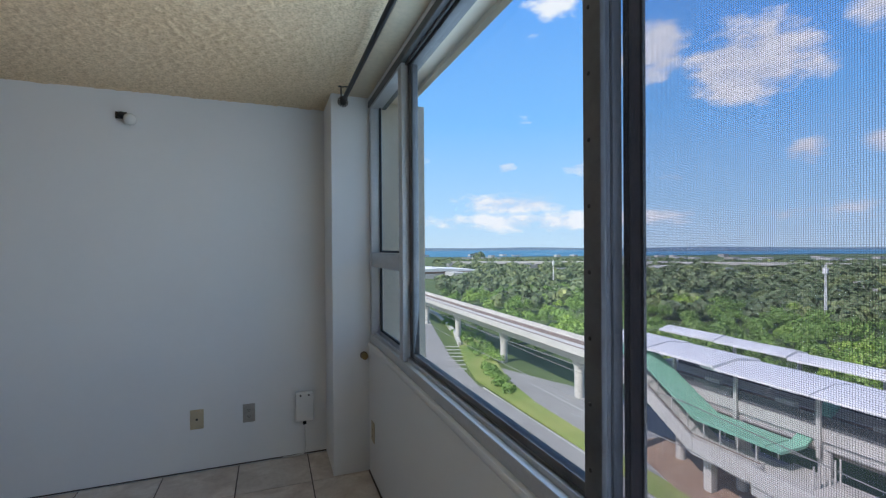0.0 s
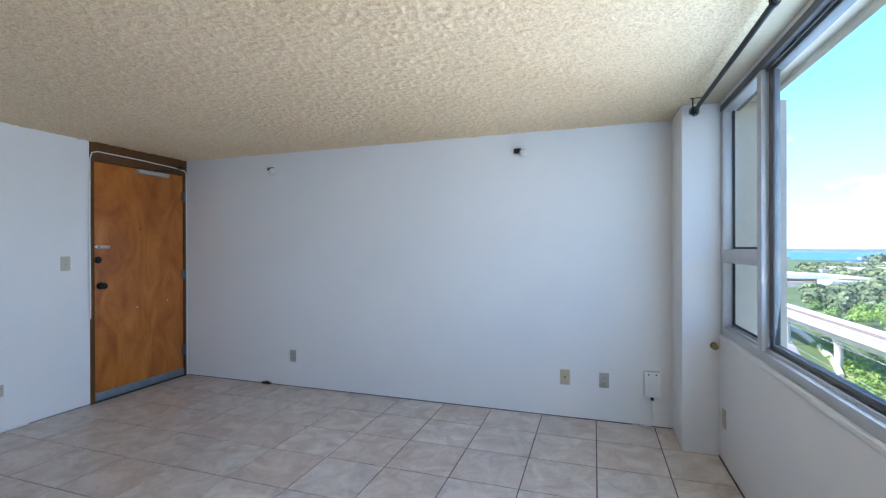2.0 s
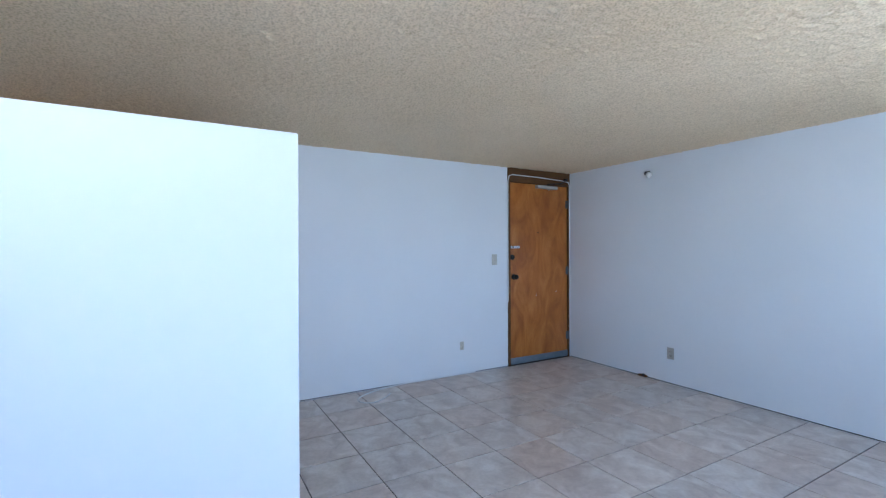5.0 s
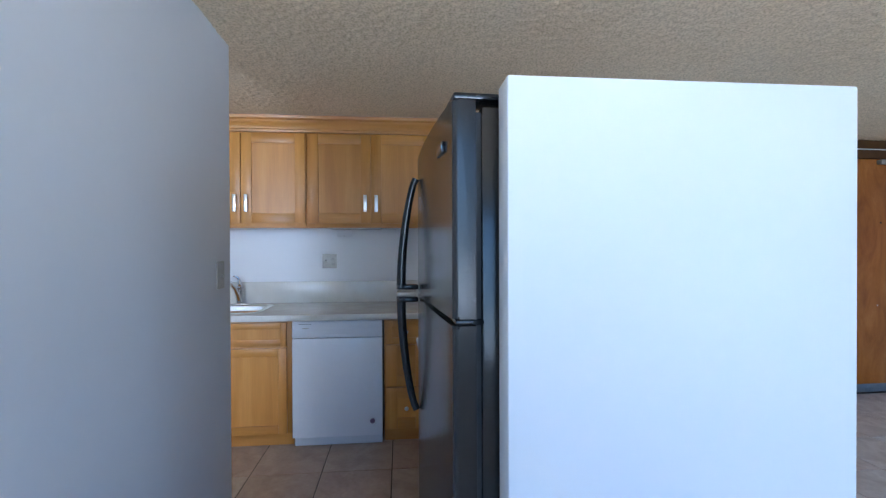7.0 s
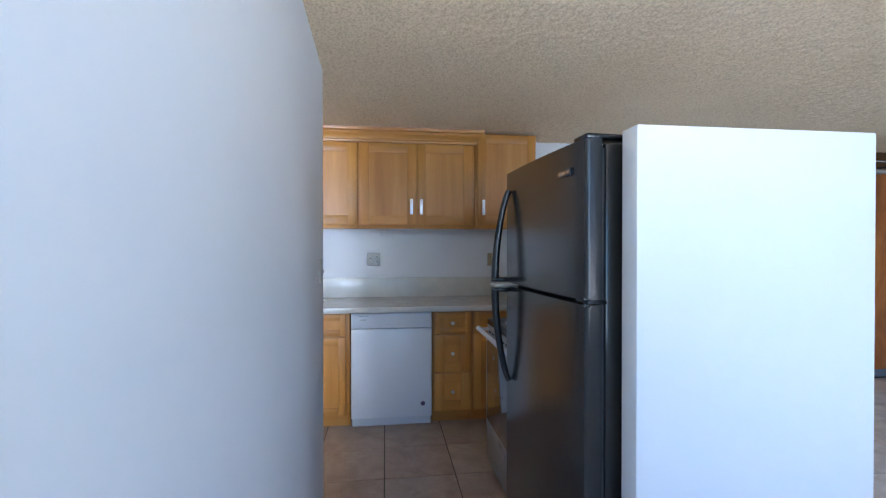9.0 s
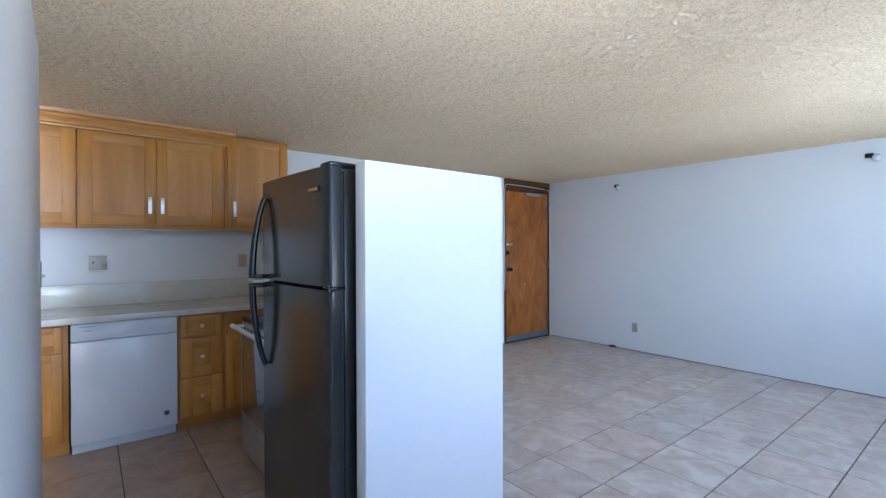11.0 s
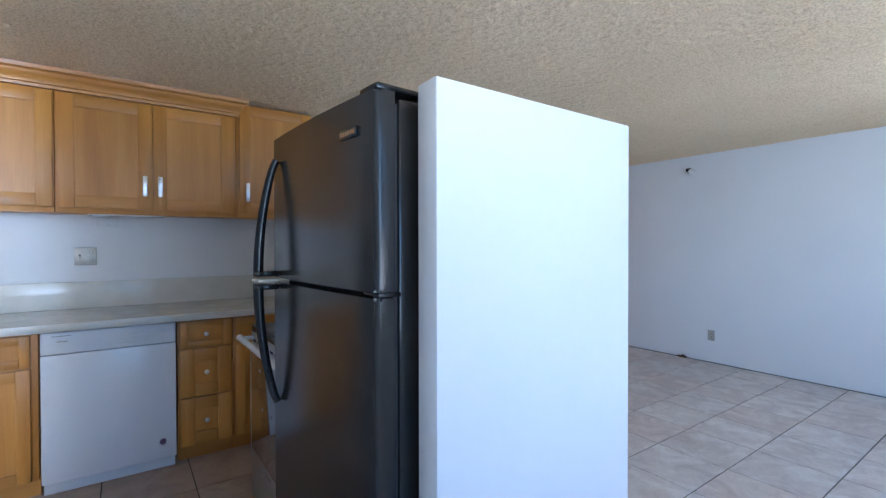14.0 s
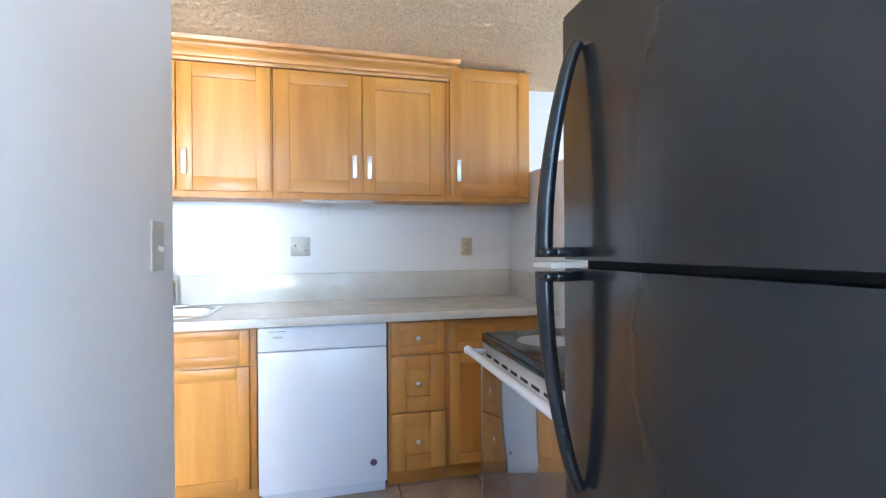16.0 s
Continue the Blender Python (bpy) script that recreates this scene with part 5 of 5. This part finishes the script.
# vegetation: crowns of many small leaf clumps
def woods(name, crowns, leaf, mat, label, seed):
    """crowns: rows of x, y, ground height, radius, height. One mesh of leaf clumps and dark inner masses."""
    rng = np.random.default_rng(seed)
    vs, fs, base = [], [], 0
    for x, y, z, r, h, n in crowns:
        d = rng.normal(size=(n, 3))
        d /= np.linalg.norm(d, axis=1)[:, None]
        d[:, 2] = np.abs(d[:, 2]) * 1.15 - 0.25
        lump = 0.75 + 0.25 * np.sin(d[:, 0] * 5 + x) * np.cos(d[:, 1] * 4 + y)
        p = d * lump[:, None] * (0.82 + 0.2 * rng.random((n, 1)))
        c = p * np.array([r, r, h * 0.55]) + np.array([x, y, z + h * 0.52])
        size = leaf * (0.6 + 0.8 * rng.random(n)) * (r / 5.0) ** 0.5
        u = np.cross(d + rng.normal(scale=0.45, size=(n, 3)), rng.normal(size=(n, 3)))
        u /= np.linalg.norm(u, axis=1)[:, None]
        w = np.cross(d + rng.normal(scale=0.35, size=(n, 3)), u)
        w /= np.linalg.norm(w, axis=1)[:, None]
        for sgn_u, sgn_w in ((-1, -0.7), (0.2, -1), (1, 0.1), (0.3, 1), (-0.8, 0.6)):
            vs.append(c + (u * sgn_u + w * sgn_w) * size[:, None])
        m = n
        idx = base + np.arange(m)
        fs.append(np.stack([idx + k * m for k in range(5)], axis=1))
        base += 5 * m
    verts, faces = np.concatenate(vs), np.concatenate(fs)
    mesh = bpy.data.meshes.new(name)
    mesh.from_pydata(verts.tolist(), [], faces.tolist())
    mesh.materials.append(mat)
    ob = new(name, mesh)
    return tagged(ob, label, "trees", kind="stuff")


rng = random.Random(7)


def on_line(x, y):
    """Keep clear of the railway, the station, the roads and the far clearings."""
    if 56.0 < x < 68.0 and y < 300:
        return False
    if x < 79 and y < 70:
        return False
    if x < 71 and y < 130:
        return False
    if x < 50 + (y - 125) * 0.34 and y < 260:
        return False
    return True


near = []
while len(near) < 620:
    x, y = rng.uniform(55, 210), rng.uniform(-40, 260)
    if on_line(x, y) and on_line(x - 4, y) and on_line(x + 3, y - 3):
        r = rng.uniform(2.6, 6.2)
        r *= 0.6 if x < 80 else 1.0
        near.append((x, y, GROUND, r, rng.uniform(4.5, 9.5) * (0.45 if x < 80 else 0.75 if x < 95 else 1.0), 420))
woods("woods_near", near, 0.27, M["leaf"], "bright green tree crowns and scrub beside the railway", 3)
far = []
while len(far) < 1500:
    x, y = rng.uniform(60, 900), rng.uniform(-150, 900)
    d = math.hypot(x, y)
    if d < 215 or d > 900 or not on_line(x, y) or x * 1.9 < y * 0.7:
        continue
    if 0.4 < math.atan2(y, x) < 1.1 and 560 < d < 640:
        continue
    r = rng.uniform(5, 10) * (0.7 + d / 900)
    far.append((x, y, GROUND, r, rng.uniform(6, 12), 150))
far.append((470, 985, GROUND - 14, 24, 36, 400))
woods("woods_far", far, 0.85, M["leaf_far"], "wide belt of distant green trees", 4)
shrubs = []
for k in range(150):
    y = rng.uniform(88, 190)
    x = 50.0 + max(0, y - 92) * 0.22 + rng.uniform(-0.9, 1.6) + (rng.uniform(0, 7) if y > 112 else 0)
    shrubs.append((x, y, GROUND + 0.3, rng.uniform(0.7, 2.0), rng.uniform(0.8, 2.6), 90))
woods("verge_shrubs", shrubs, 0.32, M["leaf"], "low green shrubs on the verge between the roads", 5)

# distant town: low pale buildings among the trees, a long white shed, the far shore
tb = bmesh.new()
for k in range(110):
    a, d = rng.uniform(-0.25, 1.25), rng.uniform(420, 1500)
    x, y = d * math.cos(a), d * math.sin(a)
    w, l, h = rng.uniform(8, 30), rng.uniform(8, 30), rng.uniform(4, 8)
    box((x - w / 2, y - l / 2, GROUND), (x + w / 2, y + l / 2, GROUND + h), 0, tb)
tagged(solid("town", tb, M["roof_grey"], "scattered low pale buildings far among the trees", "buildings"), kind="stuff")
sh = thing("warehouse", (175, 470, GROUND), "long low white warehouse roof beyond the trees", "warehouse")
part("wall", box((120, 440, GROUND), (205, 490, GROUND + 7)), M["dirt"], sh)
part("roof", prism([(118, GROUND + 7.01), (207, GROUND + 7.01), (207, GROUND + 8), (162, GROUND + 10.5), (118, GROUND + 8)], 1, 437, 493), M["roof_white"], sh)
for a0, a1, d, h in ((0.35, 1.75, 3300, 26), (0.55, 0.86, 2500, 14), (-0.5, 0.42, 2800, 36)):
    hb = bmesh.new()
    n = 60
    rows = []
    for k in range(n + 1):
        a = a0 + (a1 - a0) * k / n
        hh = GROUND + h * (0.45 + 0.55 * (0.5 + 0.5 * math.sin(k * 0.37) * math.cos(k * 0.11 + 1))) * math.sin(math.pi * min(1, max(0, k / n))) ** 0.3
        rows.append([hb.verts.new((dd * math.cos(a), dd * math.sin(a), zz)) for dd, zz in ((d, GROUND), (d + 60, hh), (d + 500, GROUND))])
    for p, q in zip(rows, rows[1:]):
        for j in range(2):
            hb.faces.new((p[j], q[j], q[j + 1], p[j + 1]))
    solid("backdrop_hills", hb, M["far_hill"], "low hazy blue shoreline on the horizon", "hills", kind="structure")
hy = bmesh.new()
for (x0, y0), (x1, y1) in zip(((250, 640), (400, 560), (520, 470), (640, 330)), ((400, 560), (520, 470), (640, 330), (760, 120))):
    prism([(x0, y0), (x0 + 8, y0 + 12), (x1 + 8, y1 + 12), (x1, y1)], 2, GROUND + 6, GROUND + 9.5, hy)
solid("far_highway", hy, M["pale_concrete"], "pale elevated highway far beyond the trees", "road", kind="structure")

# power lines and masts
for i, (x, z0, z1, y0, y1) in enumerate(((33.0, -12.6, -12.6, -120, 330), (33.6, -17.0, -17.0, -120, 330), (52.0, -21.5, -21.5, -120, 330), (90, -19, -19, -120, 330))):
    b = sweep_tube([(x + 0.05 * (y0 + (y1 - y0) * k / 24), y0 + (y1 - y0) * k / 24, z0 - 2.2 * math.sin(math.pi * ((k * 3 / 24) % 1.0))) for k in range(25)], 0.045, None, 5)
    solid("power_line", b, M["wire"], "sagging overhead power line along the road", "power line")
for x, y, h in ((205, 112, 25), (208, 300, 22)):
    mt = thing("mast", (x, y, GROUND), "slender pale steel mast among the trees", "mast")
    part("pole", cyl((x, y, GROUND), (x, y, GROUND + h), 0.55, 10, None, 0.3), M["roof_white"], mt)
    part("antenna", box((x - 0.8, y - 0.8, GROUND + h - 4), (x + 0.8, y + 0.8, GROUND + h - 1.5), 0.2), M["roof_white"], mt)


# the sky over the view: a far curved backdrop with clouds
def sky_backdrop():
    m = bpy.data.materials.new("cloudy_sky")
    m.use_nodes = True
    n, l = m.node_tree.nodes, m.node_tree.links
    n.remove(n["Principled BSDF"])
    em = n.new("ShaderNodeEmission")
    uv = n.new("ShaderNodeUVMap")
    uv.uv_map = "sky"
    sep = n.new("ShaderNodeSeparateXYZ")
    l.new(uv.outputs["UV"], sep.inputs["Vector"])
    grad = ramp(n, l, math_node(n, l, "MULTIPLY", sep.outputs["Y"], 1 / 60.0), [(0.0, (0.56, 0.75, 0.90)), (0.08, (0.42, 0.69, 0.95)), (0.25, (0.22, 0.54, 0.98)), (0.55, (0.10, 0.34, 0.88)), (1.0, (0.035, 0.16, 0.62))])
    mp = n.new("ShaderNodeMapping")
    mp.inputs["Scale"].default_value = (0.2, 0.42, 1)
    l.new(uv.outputs["UV"], mp.inputs["Vector"])
    fb = n.new("ShaderNodeTexNoise")
    fb.inputs["Scale"].default_value, fb.inputs["Detail"].default_value, fb.inputs["Roughness"].default_value = 1.0, 8, 0.58
    l.new(mp.outputs["Vector"], fb.inputs["Vector"])
    # where clouds gather: azimuth, elevation, half width, half height, weight
    total = None
    for az, el, wa, we, wt in ((34.5, 18.5, 8.5, 5.0, 0.46), (44, 21.5, 5, 4.5, 0.42), (55, 27.5, 5, 2.5, 0.34), (25, 21, 3.0, 3.0, 0.34), (51, 9.5, 4.5, 1.5, 0.36), (61, 9.8, 1.8, 0.9, 0.34), (60, 5.4, 11, 1.9, 0.37), (30, 9.2, 3.0, 1.7, 0.36), (24, 9.3, 3.6, 1.8, 0.36), (55, 3.0, 24, 1.8, 0.30), (20, 3.2, 26, 1.4, 0.24), (33.5, 14.2, 2, 1.0, 0.26), (12, 17, 7, 4, 0.3), (80, 20, 9, 3, 0.25)):
        dx = math_node(n, l, "MULTIPLY", math_node(n, l, "SUBTRACT", sep.outputs["X"], az), 1 / wa)
        dy = math_node(n, l, "MULTIPLY", math_node(n, l, "SUBTRACT", sep.outputs["Y"], el), 1 / we)
        q = math_node(n, l, "ADD", math_node(n, l, "MULTIPLY", dx, dx), math_node(n, l, "MULTIPLY", dy, dy))
        g = math_node(n, l, "MULTIPLY", math_node(n, l, "SUBTRACT", 1.0, q, True), wt)
        total = g if total is None else math_node(n, l, "MAXIMUM", total, g)
    dens = math_node(n, l, "ADD", math_node(n, l, "MULTIPLY", math_node(n, l, "SUBTRACT", fb.outputs["Fac"], 0.5), 2.0), math_node(n, l, "MULTIPLY", total, 2.1))
    mask = ramp(n, l, dens, [(0.34, (0, 0, 0)), (0.72, (1, 1, 1))])
    shade = ramp(n, l, fb.outputs["Fac"], [(0.35, (0.62, 0.70, 0.84)), (0.6, (0.88, 0.91, 0.95))])
    l.new(mix(n, l, mask.outputs["Color"], grad.outputs["Color"], shade.outputs["Color"]), em.inputs["Color"])
    em.inputs["Strength"].default_value = 1.22
    l.new(em.outputs["Emission"], n["Material Output"].inputs["Surface"])
    bm = bmesh.new()
    lay = bm.loops.layers.uv.new("sky")
    R, na, ne = 4400.0, 48, 14
    grid = []
    for i in range(na + 1):
        az = -50 + 190 * i / na
        col = []
        for j in range(ne + 1):
            el = -1.0 + 46 * j / ne
            col.append((bm.verts.new((R * math.cos(radians(az)), R * math.sin(radians(az)), R * math.tan(radians(el)))), az, el))
        grid.append(col)
    for i in range(na):
        for j in range(ne):
            q = (grid[i][j], grid[i + 1][j], grid[i + 1][j + 1], grid[i][j + 1])
            f = bm.faces.new([k[0] for k in q])
            for lp_, k in zip(f.loops, q):
                lp_[lay].uv = (k[1], k[2])
    mesh = bpy.data.meshes.new("backdrop_sky")
    bm.to_mesh(mesh)
    bm.free()
    mesh.materials.append(m)
    tagged(new("backdrop_sky", mesh), "blue sky with scattered white clouds", "sky", kind="structure")


sky_backdrop()

# ---------------------------------------------------------------- floor tiles
def tiles(name, mat, label, x_joint, y_joint, px, py, x0, x1, y0, y1, keep):
    """Square tiles with recessed joints; each whole tile shares one mesh, cut ones have their own."""
    f = thing(name, ((x0 + x1) / 2, (y0 + y1) / 2, -0.006), label, "floor", kind="structure")
    shared = {}
    i0, i1 = math.floor((x0 - x_joint) / px), math.ceil((x1 - x_joint) / px)
    j0, j1 = math.floor((y0 - y_joint) / py), math.ceil((y1 - y_joint) / py)
    tr = random.Random(11)
    for i in range(i0, i1):
        for j in range(j0, j1):
            a, b = max(x0, x_joint + i * px), min(x1, x_joint + (i + 1) * px)
            c, d = max(y0, y_joint + j * py), min(y1, y_joint + (j + 1) * py)
            if b - a < 0.02 or d - c < 0.02 or not keep((a + b) / 2, (c + d) / 2):
                continue
            w, h = round(b - a, 3), round(d - c, 3)
            if (w, h) not in shared:
                shared[w, h] = finish(box((-w / 2 + 0.0035, -h / 2 + 0.0035, -0.0055), (w / 2 - 0.0035, h / 2 - 0.0035, 0.0), 0.0012, None, 1), "tile", mat)
            t = new("tile", shared[w, h])
            t.parent = f
            t.location = Vector(((a + b) / 2, (c + d) / 2, -0.0001 - 0.0006 * tr.random())) - f.location


in_kitchen = lambda x, y: x < -1.345 and y < -0.755
tiles("floor_living", M["tile"], "worn grey-beige square ceramic floor tiles", 0.066, 2.965, 0.418, 0.406, XW + 0.006, XE - 0.004, -2.47, YN - 0.007, lambda x, y: not in_kitchen(x, y))
tiles("floor_kitchen", M["tile_k"], "brownish square ceramic kitchen floor tiles", -3.165, -2.031, 0.405, 0.42, XW, -1.345, YS, -0.755, in_kitchen)
